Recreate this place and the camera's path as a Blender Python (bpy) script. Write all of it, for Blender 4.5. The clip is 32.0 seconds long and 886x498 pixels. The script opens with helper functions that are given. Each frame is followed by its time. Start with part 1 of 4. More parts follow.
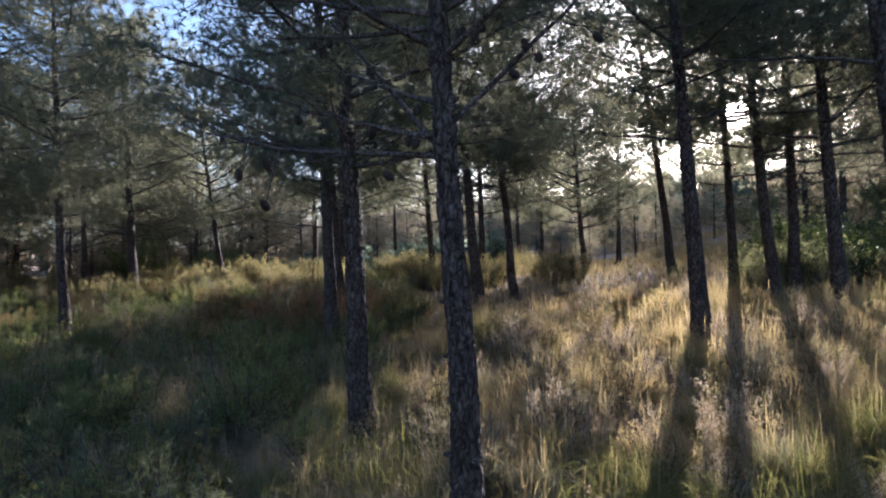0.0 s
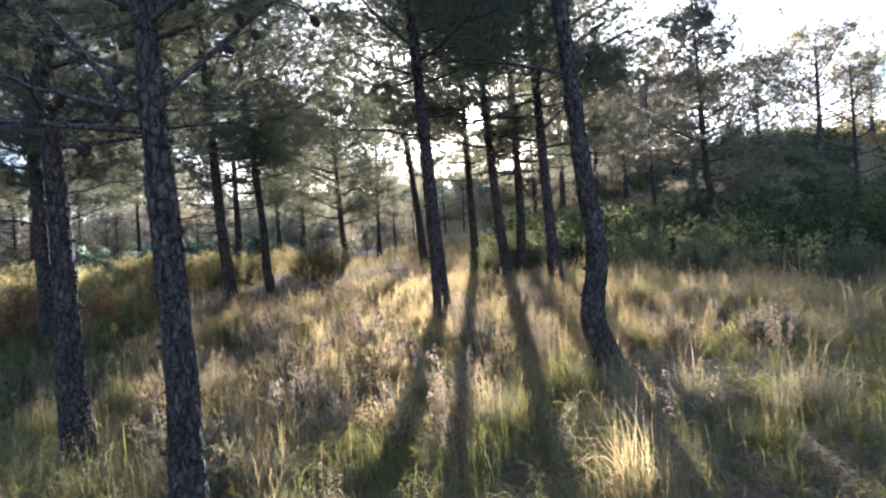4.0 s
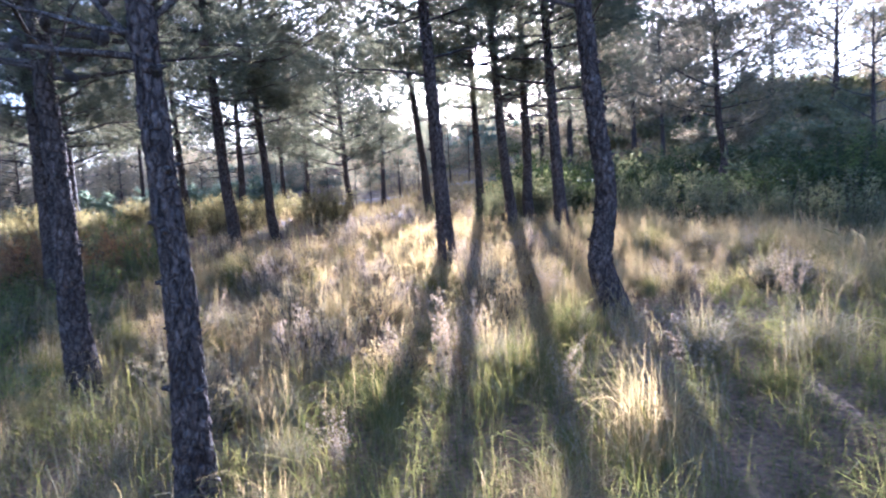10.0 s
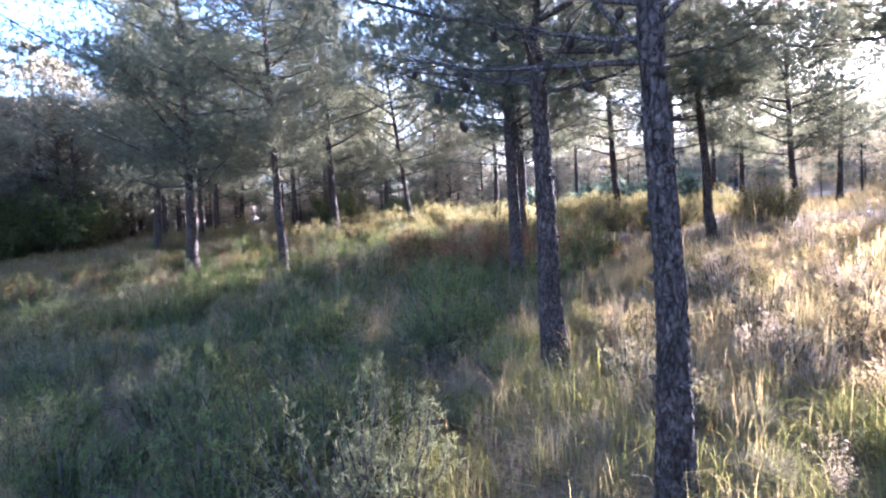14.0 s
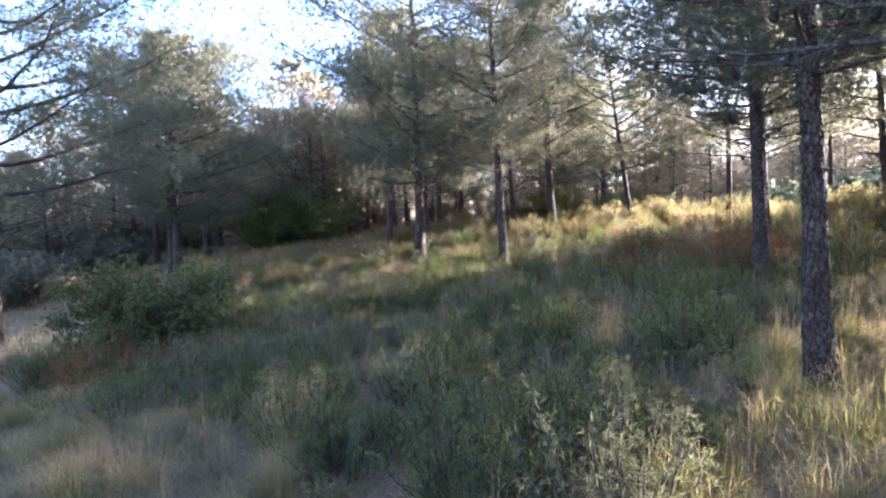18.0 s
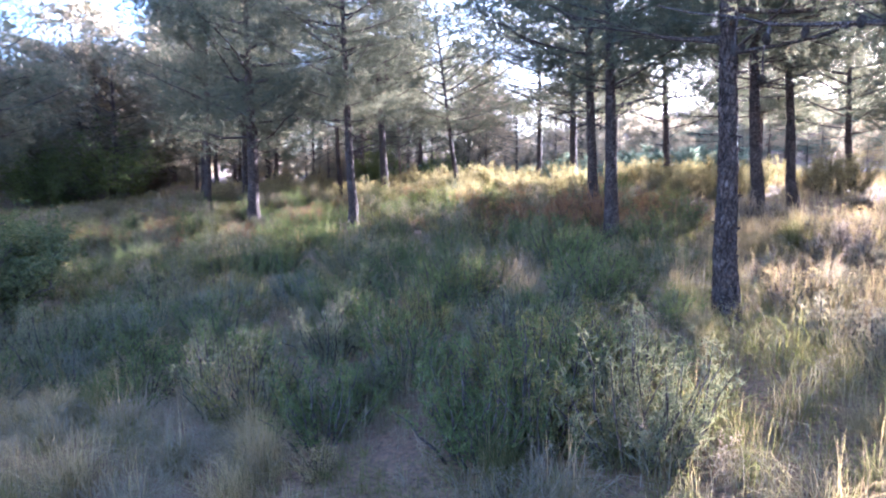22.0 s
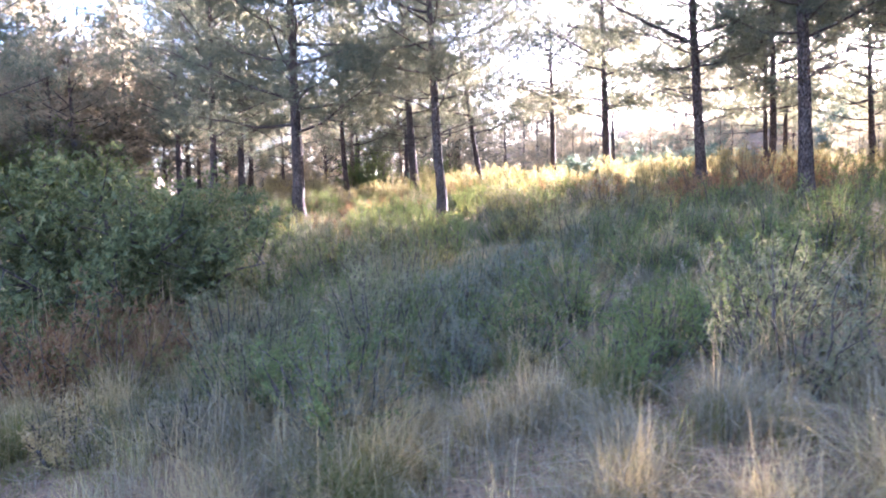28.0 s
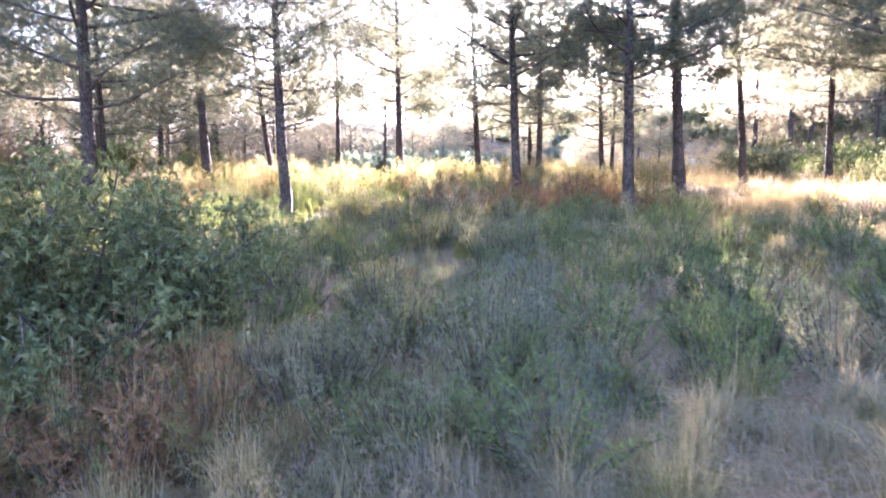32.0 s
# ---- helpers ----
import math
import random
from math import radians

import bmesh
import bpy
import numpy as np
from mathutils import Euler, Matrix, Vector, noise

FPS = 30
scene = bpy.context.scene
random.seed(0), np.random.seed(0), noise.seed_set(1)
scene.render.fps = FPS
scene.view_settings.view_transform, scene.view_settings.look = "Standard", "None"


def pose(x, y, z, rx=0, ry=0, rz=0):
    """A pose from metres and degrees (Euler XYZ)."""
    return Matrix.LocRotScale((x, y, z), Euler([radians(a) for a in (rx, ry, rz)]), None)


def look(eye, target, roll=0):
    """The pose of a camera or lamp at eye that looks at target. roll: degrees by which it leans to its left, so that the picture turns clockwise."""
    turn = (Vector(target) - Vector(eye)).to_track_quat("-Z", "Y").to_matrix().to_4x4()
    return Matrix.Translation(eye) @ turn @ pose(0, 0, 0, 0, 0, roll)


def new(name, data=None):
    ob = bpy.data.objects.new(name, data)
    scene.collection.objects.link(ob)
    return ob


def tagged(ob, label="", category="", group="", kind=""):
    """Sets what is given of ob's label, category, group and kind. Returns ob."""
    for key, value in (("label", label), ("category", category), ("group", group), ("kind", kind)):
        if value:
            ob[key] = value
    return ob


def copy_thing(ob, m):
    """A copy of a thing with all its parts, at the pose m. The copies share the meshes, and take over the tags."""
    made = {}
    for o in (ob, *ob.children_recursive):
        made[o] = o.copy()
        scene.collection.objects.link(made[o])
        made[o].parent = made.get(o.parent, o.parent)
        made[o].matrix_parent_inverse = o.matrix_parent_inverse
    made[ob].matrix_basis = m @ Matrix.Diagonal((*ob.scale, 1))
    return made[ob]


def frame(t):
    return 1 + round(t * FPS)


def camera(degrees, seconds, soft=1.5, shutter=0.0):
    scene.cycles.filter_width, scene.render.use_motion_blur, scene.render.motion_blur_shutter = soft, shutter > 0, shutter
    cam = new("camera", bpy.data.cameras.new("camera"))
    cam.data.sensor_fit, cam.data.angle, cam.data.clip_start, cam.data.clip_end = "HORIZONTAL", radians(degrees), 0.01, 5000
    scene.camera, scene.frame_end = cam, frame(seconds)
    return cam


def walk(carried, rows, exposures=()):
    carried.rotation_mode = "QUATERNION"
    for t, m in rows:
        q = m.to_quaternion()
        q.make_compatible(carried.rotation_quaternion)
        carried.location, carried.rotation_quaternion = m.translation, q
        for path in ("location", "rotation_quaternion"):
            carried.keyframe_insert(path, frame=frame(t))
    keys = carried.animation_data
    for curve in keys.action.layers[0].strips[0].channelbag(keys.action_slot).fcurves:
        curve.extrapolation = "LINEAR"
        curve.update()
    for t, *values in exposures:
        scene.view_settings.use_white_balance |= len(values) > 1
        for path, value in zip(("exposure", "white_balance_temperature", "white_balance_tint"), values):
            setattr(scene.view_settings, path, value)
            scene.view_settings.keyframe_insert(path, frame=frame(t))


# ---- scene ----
cam = camera(72.4, 32.0, soft=1.95, shutter=0.35)
PATH = [
    (0, (0.187, -0.095, 1.448), (0.116, 1.903, 1.521), -0.9),
    (0.5, (0.211, -0.093, 1.455), (0.234, 1.905, 1.545), -1.0),
    (1, (0.243, -0.098, 1.441), (0.432, 1.891, 1.533), -1.8),
    (1.5, (0.271, -0.097, 1.44), (0.592, 1.875, 1.524), -2.2),
    (2, (0.292, -0.101, 1.427), (0.709, 1.854, 1.507), -2.5),
    (2.5, (0.301, -0.103, 1.424), (0.765, 1.841, 1.493), -2.5),
    (3, (0.316, -0.107, 1.395), (0.822, 1.827, 1.457), -2.7),
    (3.5, (0.334, -0.125, 1.374), (0.901, 1.792, 1.427), -2.9),
    (4, (0.369, -0.143, 1.361), (1.043, 1.739, 1.402), -3.1),
    (4.5, (0.394, -0.169, 1.342), (1.19, 1.666, 1.37), -3.4),
    (6.5, (0.499, -0.184, 1.377), (1.549, 1.518, 1.342), -3.8),
    (7, (0.502, -0.184, 1.326), (1.564, 1.51, 1.266), -3.7),
    (7.5, (0.5, -0.161, 1.308), (1.562, 1.531, 1.218), -3.3),
    (8, (0.484, -0.109, 1.315), (1.536, 1.589, 1.209), -2.8),
    (8.5, (0.462, -0.081, 1.332), (1.464, 1.646, 1.213), -2.8),
    (9, (0.456, -0.061, 1.323), (1.36, 1.719, 1.199), -2.8),
    (9.5, (0.416, -0.076, 1.308), (1.21, 1.756, 1.189), -2.4),
    (10, (0.39, -0.059, 1.308), (1.041, 1.827, 1.183), -2.6),
    (10.5, (0.357, -0.046, 1.31), (0.837, 1.892, 1.185), -2.9),
    (11, (0.329, -0.052, 1.311), (0.629, 1.922, 1.194), -3.0),
    (11.5, (0.294, -0.064, 1.314), (0.403, 1.93, 1.204), -3.1),
    (12, (0.243, -0.068, 1.317), (0.168, 1.928, 1.218), -3.1),
    (12.5, (0.207, -0.057, 1.325), (-0.03, 1.927, 1.232), -3.1),
    (13, (0.163, -0.062, 1.333), (-0.222, 1.898, 1.241), -2.7),
    (13.5, (0.124, -0.083, 1.33), (-0.404, 1.844, 1.239), -2.1),
    (14, (0.093, -0.081, 1.327), (-0.555, 1.809, 1.237), -1.8),
    (14.5, (0.068, -0.083, 1.333), (-0.676, 1.771, 1.243), -1.7),
    (15, (0.041, -0.087, 1.338), (-0.807, 1.722, 1.247), -1.6),
    (15.5, (0.009, -0.105, 1.348), (-0.93, 1.658, 1.259), -1.8),
    (17.5, (-0.054, -0.167, 1.353), (-1.233, 1.446, 1.264), -1.4),
    (18, (-0.063, -0.176, 1.35), (-1.311, 1.385, 1.26), -1.3),
    (18.5, (-0.071, -0.238, 1.346), (-1.4, 1.254, 1.248), -1.0),
    (19, (-0.101, -0.306, 1.344), (-1.474, 1.144, 1.233), -0.5),
    (19.5, (-0.189, -0.309, 1.35), (-1.56, 1.14, 1.211), -0.5),
    (20, (-0.321, -0.31, 1.335), (-1.662, 1.165, 1.176), -0.2),
    (20.5, (-0.496, -0.318, 1.318), (-1.693, 1.277, 1.165), 0.0),
    (21, (-0.627, -0.417, 1.304), (-1.6, 1.323, 1.141), 0.1),
    (21.5, (-0.84, -0.542, 1.264), (-1.691, 1.256, 1.059), -0.4),
    (22, (-1.124, -0.647, 1.257), (-1.786, 1.228, 1.048), 0.3),
    (22.5, (-1.429, -0.795, 1.178), (-1.898, 1.138, 0.974), 0.4),
    (23, (-1.733, -0.733, 1.153), (-2.151, 1.212, 0.949), 0.2),
    (23.5, (-2.081, -0.727, 1.11), (-2.459, 1.227, 0.914), 0.1),
    (24, (-2.418, -0.75, 1.157), (-2.778, 1.207, 0.953), -0.3),
    (24.5, (-2.684, -0.6, 1.229), (-3.045, 1.356, 1.026), 0.0),
    (25, (-2.964, -0.61, 1.205), (-3.331, 1.346, 1.004), 0.0),
    (25.5, (-3.183, -0.564, 1.286), (-3.609, 1.379, 1.078), -0.1),
    (26, (-3.442, -0.465, 1.231), (-3.927, 1.465, 1.026), -0.1),
    (26.5, (-3.893, -0.395, 1.056), (-4.365, 1.539, 0.866), -0.4),
    (28.5, (-5.263, -0.272, 0.476), (-5.658, 1.685, 0.351), -1.0),
    (29, (-5.66, -0.229, 0.554), (-6.064, 1.726, 0.428), -0.9),
    (29.5, (-6.002, -0.27, 0.592), (-6.379, 1.689, 0.448), -1.1),
    (30, (-6.374, -0.213, 0.626), (-6.704, 1.754, 0.482), -0.9),
    (30.5, (-6.711, -0.342, 0.738), (-6.84, 1.647, 0.576), 0.0),
    (31, (-6.874, -0.552, 0.661), (-6.599, 1.423, 0.503), 0.4),
    (31.5, (-7.02, -0.554, 0.643), (-6.552, 1.385, 0.49), 0.8),
    (32, (-7.167, -0.245, 0.747), (-6.677, 1.687, 0.581), 0.9),
]
EXPOSURES = [(0, 2.57, 4920, 16), (1, 2.62, 5080, 14), (2, 2.97, 5090, 14), (4, 3.23, 4880, 14), (7, 3.54, 4620, 21), (9, 3.59, 4470, 23), (13, 4.1, 4560, 26), (18, 4.11, 5100, 25), (19, 3.99, 5130, 25), (20, 4.32, 4840, 25), (22, 4.41, 4630, 28), (24, 4.65, 4750, 29), (28, 5.01, 5120, 31), (30, 5.04, 5200, 31), (32, 5.24, 5160, 32)]
walk(cam, [(t, look(eye, target, roll)) for t, eye, target, roll in PATH], EXPOSURES)

# ---- light: a low sun behind the trees, clear sky ----
SUN_AZ, SUN_EL = 23.4, 14.0          # degrees right of +y, above the horizon
world = bpy.data.worlds.new("sky")
world.use_nodes = True
scene.world = world
wn = world.node_tree.nodes
sky = wn.new("ShaderNodeTexSky")
sky.sky_type = "NISHITA"
sky.sun_disc = False
sky.sun_elevation = radians(SUN_EL)
sky.sun_rotation = radians(SUN_AZ)
sky.air_density, sky.dust_density, sky.ozone_density = 1.0, 2.2, 1.1
world.node_tree.links.new(sky.outputs["Color"], wn["Background"].inputs["Color"])
wn["Background"].inputs["Strength"].default_value = 0.055
sun_way = Vector((math.sin(radians(SUN_AZ)) * math.cos(radians(SUN_EL)), math.cos(radians(SUN_AZ)) * math.cos(radians(SUN_EL)), math.sin(radians(SUN_EL))))
lamp = bpy.data.lights.new("sun", "SUN")
lamp.energy, lamp.angle, lamp.color = 5.0, radians(0.53), (1.0, 0.87, 0.70)
sun = new("sun", lamp)
sun.matrix_world = look(sun_way * 60, (0, 0, 0))


# ---- the lie of the land ----
def smooth(a):
    a = np.clip(a, 0.0, 1.0)
    return a * a * (3 - 2 * a)


def land(x, y):
    """Height of the bare ground: a slope that falls to the path on one side, a crest ahead, a hill beyond."""
    x, y = np.asarray(x, float), np.asarray(y, float)
    cx, cy = np.clip(x, -24.0, 4.5), np.clip(y, -8.0, 24.0)
    near = -0.142 + 0.109 * cx + 0.0817 * cy + 0.00027 * cx * cx - 0.00396 * cx * cy + 0.0004 * cy * cy - 0.00005 * cy ** 3
    hill = 6.0 * smooth((0.87 * x + 0.5 * y - 14.0) / 34.0)
    back = 5.0 * smooth((np.hypot(x + 3, y) - 38.0) / 70.0)
    bumps = 0.05 * np.sin(1.3 * x + 0.6 * np.sin(0.9 * y)) * np.sin(1.1 * y + 0.4) + 0.02 * np.sin(3.1 * x + 1.0) * np.sin(2.7 * y)
    return near + hill + back + bumps


def at(x, y):
    return float(land(x, y))


# ---- materials ----
def nodes_of(name):
    m = bpy.data.materials.new(name)
    m.use_nodes = True
    n, l = m.node_tree.nodes, m.node_tree.links
    return m, n, l, n["Principled BSDF"], n["Material Output"]


def ramp(n, stops):
    r = n.new("ShaderNodeValToRGB")
    while len(r.color_ramp.elements) < len(stops):
        r.color_ramp.elements.new(0.5)
    for e, (p, c) in zip(r.color_ramp.elements, stops):
        e.position, e.color = p, (*c, 1.0)
    return r


def leaf_material(name, colours, translucent=0.45, rough=0.6, tint=(1.25, 1.15, 0.6), gloss=0.08):
    """Thin leaves or blades: colour by piece, light passing through them."""
    m, n, l, p, out = nodes_of(name)
    geo = n.new("ShaderNodeNewGeometry")
    r = ramp(n, [(i / (len(colours) - 1), c) for i, c in enumerate(colours)])
    l.new(geo.outputs["Random Per Island"], r.inputs["Fac"])
    co = n.new("ShaderNodeTexCoord")
    ns = n.new("ShaderNodeTexNoise")
    ns.inputs["Scale"].default_value = 1.7
    l.new(co.outputs["Object"], ns.inputs["Vector"])
    mx = n.new("ShaderNodeMixRGB")
    mx.blend_type = "MULTIPLY"
    mx.inputs["Fac"].default_value = 0.7
    r2 = ramp(n, [(0.3, (0.55, 0.55, 0.55)), (0.7, (1.25, 1.2, 1.1))])
    l.new(ns.outputs["Fac"], r2.inputs["Fac"])
    l.new(r.outputs["Color"], mx.inputs["Color1"])
    l.new(r2.outputs["Color"], mx.inputs["Color2"])
    l.new(mx.outputs["Color"], p.inputs["Base Color"])
    p.inputs["Roughness"].default_value = rough
    p.inputs["Specular IOR Level"].default_value = gloss
    tr = n.new("ShaderNodeBsdfTranslucent")
    tm = n.new("ShaderNodeMixRGB")
    tm.blend_type = "MULTIPLY"
    tm.inputs["Fac"].default_value = 1.0
    tm.inputs["Color2"].default_value = (*tint, 1)
    l.new(mx.outputs["Color"], tm.inputs["Color1"])
    l.new(tm.outputs["Color"], tr.inputs["Color"])
    mix = n.new("ShaderNodeMixShader")
    mix.inputs["Fac"].default_value = translucent
    l.new(p.outputs[0], mix.inputs[1])
    l.new(tr.outputs[0], mix.inputs[2])
    l.new(mix.outputs[0], out.inputs["Surface"])
    return m


def noise_node(n, l, vector, scale, detail=4.0, rough=0.55, distort=0.0):
    t = n.new("ShaderNodeTexNoise")
    t.inputs["Scale"].default_value = scale
    t.inputs["Detail"].default_value = detail
    t.inputs["Roughness"].default_value = rough
    t.inputs["Distortion"].default_value = distort
    l.new(vector, t.inputs["Vector"])
    return t


def stretched(n, l, co, sx, sz):
    mp = n.new("ShaderNodeMapping")
    mp.inputs["Scale"].default_value = (sx, sx, sz)
    l.new(co.outputs["Object"], mp.inputs["Vector"])
    return mp.outputs["Vector"]


def bark_material(name, dark, light, scale=1.0, depth=0.9):
    """Flaky pine bark: long irregular fissures, plates of uneven tone, fine grain."""
    m, n, l, p, out = nodes_of(name)
    co = n.new("ShaderNodeTexCoord")
    fis = noise_node(n, l, stretched(n, l, co, 30 * scale, 12 * scale), 1.0, 5.0, 0.62, 1.2)
    plate = n.new("ShaderNodeTexVoronoi")
    plate.inputs["Scale"].default_value = 1.0
    wob = noise_node(n, l, stretched(n, l, co, 20 * scale, 9 * scale), 1.3, 3.0)
    add = n.new("ShaderNodeMixRGB")
    add.blend_type = "ADD"
    add.inputs["Fac"].default_value = 1.0
    l.new(stretched(n, l, co, 30 * scale, 13 * scale), add.inputs["Color1"])
    l.new(wob.outputs["Color"], add.inputs["Color2"])
    l.new(add.outputs["Color"], plate.inputs["Vector"])
    fine = noise_node(n, l, co.outputs["Object"], 75.0, 6.0, 0.65)
    big = noise_node(n, l, co.outputs["Object"], 2.3, 3.0)
    r = ramp(n, [(0.33, tuple(c * 0.4 for c in dark)), (0.43, dark), (0.6, tuple(0.4 * a + 0.6 * b for a, b in zip(dark, light))), (0.78, tuple(c * 1.15 for c in light))])
    l.new(fis.outputs["Fac"], r.inputs["Fac"])

    def times(a, b, fac):
        x = n.new("ShaderNodeMixRGB")
        x.blend_type = "MULTIPLY"
        x.inputs["Fac"].default_value = fac
        l.new(a, x.inputs["Color1"])
        l.new(b, x.inputs["Color2"])
        return x.outputs["Color"]

    r1 = ramp(n, [(0.0, (0.62, 0.6, 0.6)), (1.0, (1.3, 1.24, 1.2))])
    l.new(plate.outputs["Color"], r1.inputs["Fac"])
    r2 = ramp(n, [(0.3, (0.5, 0.5, 0.52)), (0.7, (1.35, 1.3, 1.25))])
    l.new(fine.outputs["Fac"], r2.inputs["Fac"])
    r3 = ramp(n, [(0.35, (0.62, 0.6, 0.58)), (0.65, (1.2, 1.2, 1.2))])
    l.new(big.outputs["Fac"], r3.inputs["Fac"])
    joint = n.new("ShaderNodeTexVoronoi")
    joint.feature = "DISTANCE_TO_EDGE"
    joint.inputs["Scale"].default_value = 1.0
    l.new(add.outputs["Color"], joint.inputs["Vector"])
    r4 = ramp(n, [(0.0, (0.36, 0.31, 0.28)), (0.10, (0.8, 0.78, 0.76)), (0.2, (1.0, 1.0, 1.0))])
    l.new(joint.outputs["Distance"], r4.inputs["Fac"])
    c = times(times(times(r.outputs["Color"], r1.outputs["Color"], 0.7), r2.outputs["Color"], 0.8), r3.outputs["Color"], 0.7)
    c = times(c, r4.outputs["Color"], 0.85)
    l.new(c, p.inputs["Base Color"])
    p.inputs["Roughness"].default_value = 0.92
    p.inputs["Specular IOR Level"].default_value = 0.2
    bp = n.new("ShaderNodeBump")
    bp.inputs["Strength"].default_value = depth
    bp.inputs["Distance"].default_value = 0.035
    l.new(fis.outputs["Fac"], bp.inputs["Height"])
    bp2 = n.new("ShaderNodeBump")
    bp2.inputs["Strength"].default_value = 0.4
    bp2.inputs["Distance"].default_value = 0.006
    l.new(fine.outputs["Fac"], bp2.inputs["Height"])
    l.new(bp.outputs["Normal"], bp2.inputs["Normal"])
    bp3 = n.new("ShaderNodeBump")
    bp3.inputs["Strength"].default_value = 0.8 * depth
    bp3.inputs["Distance"].default_value = 0.03
    l.new(r4.outputs["Color"], bp3.inputs["Height"])
    l.new(bp2.outputs["Normal"], bp3.inputs["Normal"])
    l.new(bp3.outputs["Normal"], p.inputs["Normal"])
    return m


def soil_material():
    m, n, l, p, out = nodes_of("soil")
    co = n.new("ShaderNodeTexCoord")
    a = n.new("ShaderNodeTexNoise")
    a.inputs["Scale"].default_value = 0.55
    a.inputs["Detail"].default_value = 5.0
    b = n.new("ShaderNodeTexNoise")
    b.inputs["Scale"].default_value = 34.0
    b.inputs["Detail"].default_value = 7.0
    for t in (a, b):
        l.new(co.outputs["Object"], t.inputs["Vector"])
    r = ramp(n, [(0.3, (0.165, 0.09, 0.052)), (0.5, (0.235, 0.145, 0.082)), (0.7, (0.17, 0.125, 0.062))])
    l.new(a.outputs["Fac"], r.inputs["Fac"])
    r2 = ramp(n, [(0.3, (0.4, 0.4, 0.4)), (0.75, (1.5, 1.4, 1.25))])
    l.new(b.outputs["Fac"], r2.inputs["Fac"])
    mul = n.new("ShaderNodeMixRGB")
    mul.blend_type = "MULTIPLY"
    mul.inputs["Fac"].default_value = 1.0
    l.new(r.outputs["Color"], mul.inputs["Color1"])
    l.new(r2.outputs["Color"], mul.inputs["Color2"])
    l.new(mul.outputs["Color"], p.inputs["Base Color"])
    p.inputs["Roughness"].default_value = 0.95
    bp = n.new("ShaderNodeBump")
    bp.inputs["Distance"].default_value = 0.03
    l.new(b.outputs["Fac"], bp.inputs["Height"])
    l.new(bp.outputs["Normal"], p.inputs["Normal"])
    return m


def plain(name, colour, rough=0.8, scale=20.0):
    m, n, l, p, out = nodes_of(name)
    co = n.new("ShaderNodeTexCoord")
    a = n.new("ShaderNodeTexNoise")
    a.inputs["Scale"].default_value = scale
    a.inputs["Detail"].default_value = 6.0
    l.new(co.outputs["Object"], a.inputs["Vector"])
    r = ramp(n, [(0.3, tuple(c * 0.6 for c in colour)), (0.7, tuple(c * 1.3 for c in colour))])
    l.new(a.outputs["Fac"], r.inputs["Fac"])
    l.new(r.outputs["Color"], p.inputs["Base Color"])
    p.inputs["Roughness"].default_value = rough
    bp = n.new("ShaderNodeBump")
    bp.inputs["Distance"].default_value = 0.01
    l.new(a.outputs["Fac"], bp.inputs["Height"])
    l.new(bp.outputs["Normal"], p.inputs["Normal"])
    return m


BARK = bark_material("pine_bark", (0.095, 0.074, 0.064), (0.215, 0.176, 0.154))
BARK_PALE = bark_material("pale_bark", (0.20, 0.16, 0.12), (0.42, 0.36, 0.29))
TWIG = bark_material("twig_bark", (0.09, 0.075, 0.065), (0.24, 0.21, 0.19), 2.0, 0.3)
NEEDLE = leaf_material("pine_needles", [(0.068, 0.092, 0.075), (0.105, 0.135, 0.108), (0.15, 0.178, 0.142)], 0.55, 0.6, (2.5, 1.85, 1.35), 0.06)
NEEDLE_FAR = leaf_material("far_needles", [(0.075, 0.098, 0.08), (0.115, 0.14, 0.115), (0.16, 0.178, 0.15)], 0.66, 0.45, (2.9, 2.0, 1.5), 0.35)
CONE = plain("cone_scales", (0.06, 0.045, 0.035), 0.8, 60)
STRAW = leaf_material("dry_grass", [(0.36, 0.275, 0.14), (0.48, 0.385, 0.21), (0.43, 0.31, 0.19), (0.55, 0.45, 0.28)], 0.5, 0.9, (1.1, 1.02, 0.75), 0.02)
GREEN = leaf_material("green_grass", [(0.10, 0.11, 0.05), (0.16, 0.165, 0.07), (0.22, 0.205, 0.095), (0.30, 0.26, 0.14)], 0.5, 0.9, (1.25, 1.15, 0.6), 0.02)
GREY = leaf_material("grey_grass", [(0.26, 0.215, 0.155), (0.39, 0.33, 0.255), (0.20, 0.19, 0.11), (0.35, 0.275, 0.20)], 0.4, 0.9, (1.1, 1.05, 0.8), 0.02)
HERB = leaf_material("herb_leaves", [(0.09, 0.115, 0.05), (0.145, 0.182, 0.076), (0.235, 0.26, 0.115)], 0.4, 0.85, (1.3, 1.2, 0.65), 0.03)
GOLD = leaf_material("gold_shrub", [(0.21, 0.185, 0.09), (0.31, 0.27, 0.14), (0.42, 0.36, 0.21)], 0.5, 0.6, (1.2, 1.12, 0.8))
RUST = leaf_material("rust_shrub", [(0.165, 0.095, 0.05), (0.26, 0.16, 0.085), (0.33, 0.235, 0.14)], 0.4, 0.7, (1.2, 1.0, 0.7))
BLUE = leaf_material("grey_blue_leaves", [(0.165, 0.165, 0.115), (0.25, 0.245, 0.185)], 0.3, 0.85, (1.1, 1.15, 0.9), 0.03)
PINK = leaf_material("dry_pink_sprigs", [(0.35, 0.28, 0.215), (0.45, 0.37, 0.29), (0.53, 0.45, 0.36)], 0.45, 0.9, (1.1, 1.0, 0.85), 0.02)
OLIVE = leaf_material("olive_leaves", [(0.08, 0.10, 0.048), (0.135, 0.158, 0.078), (0.225, 0.23, 0.12)], 0.4, 0.6, (1.4, 1.25, 0.7), 0.08)
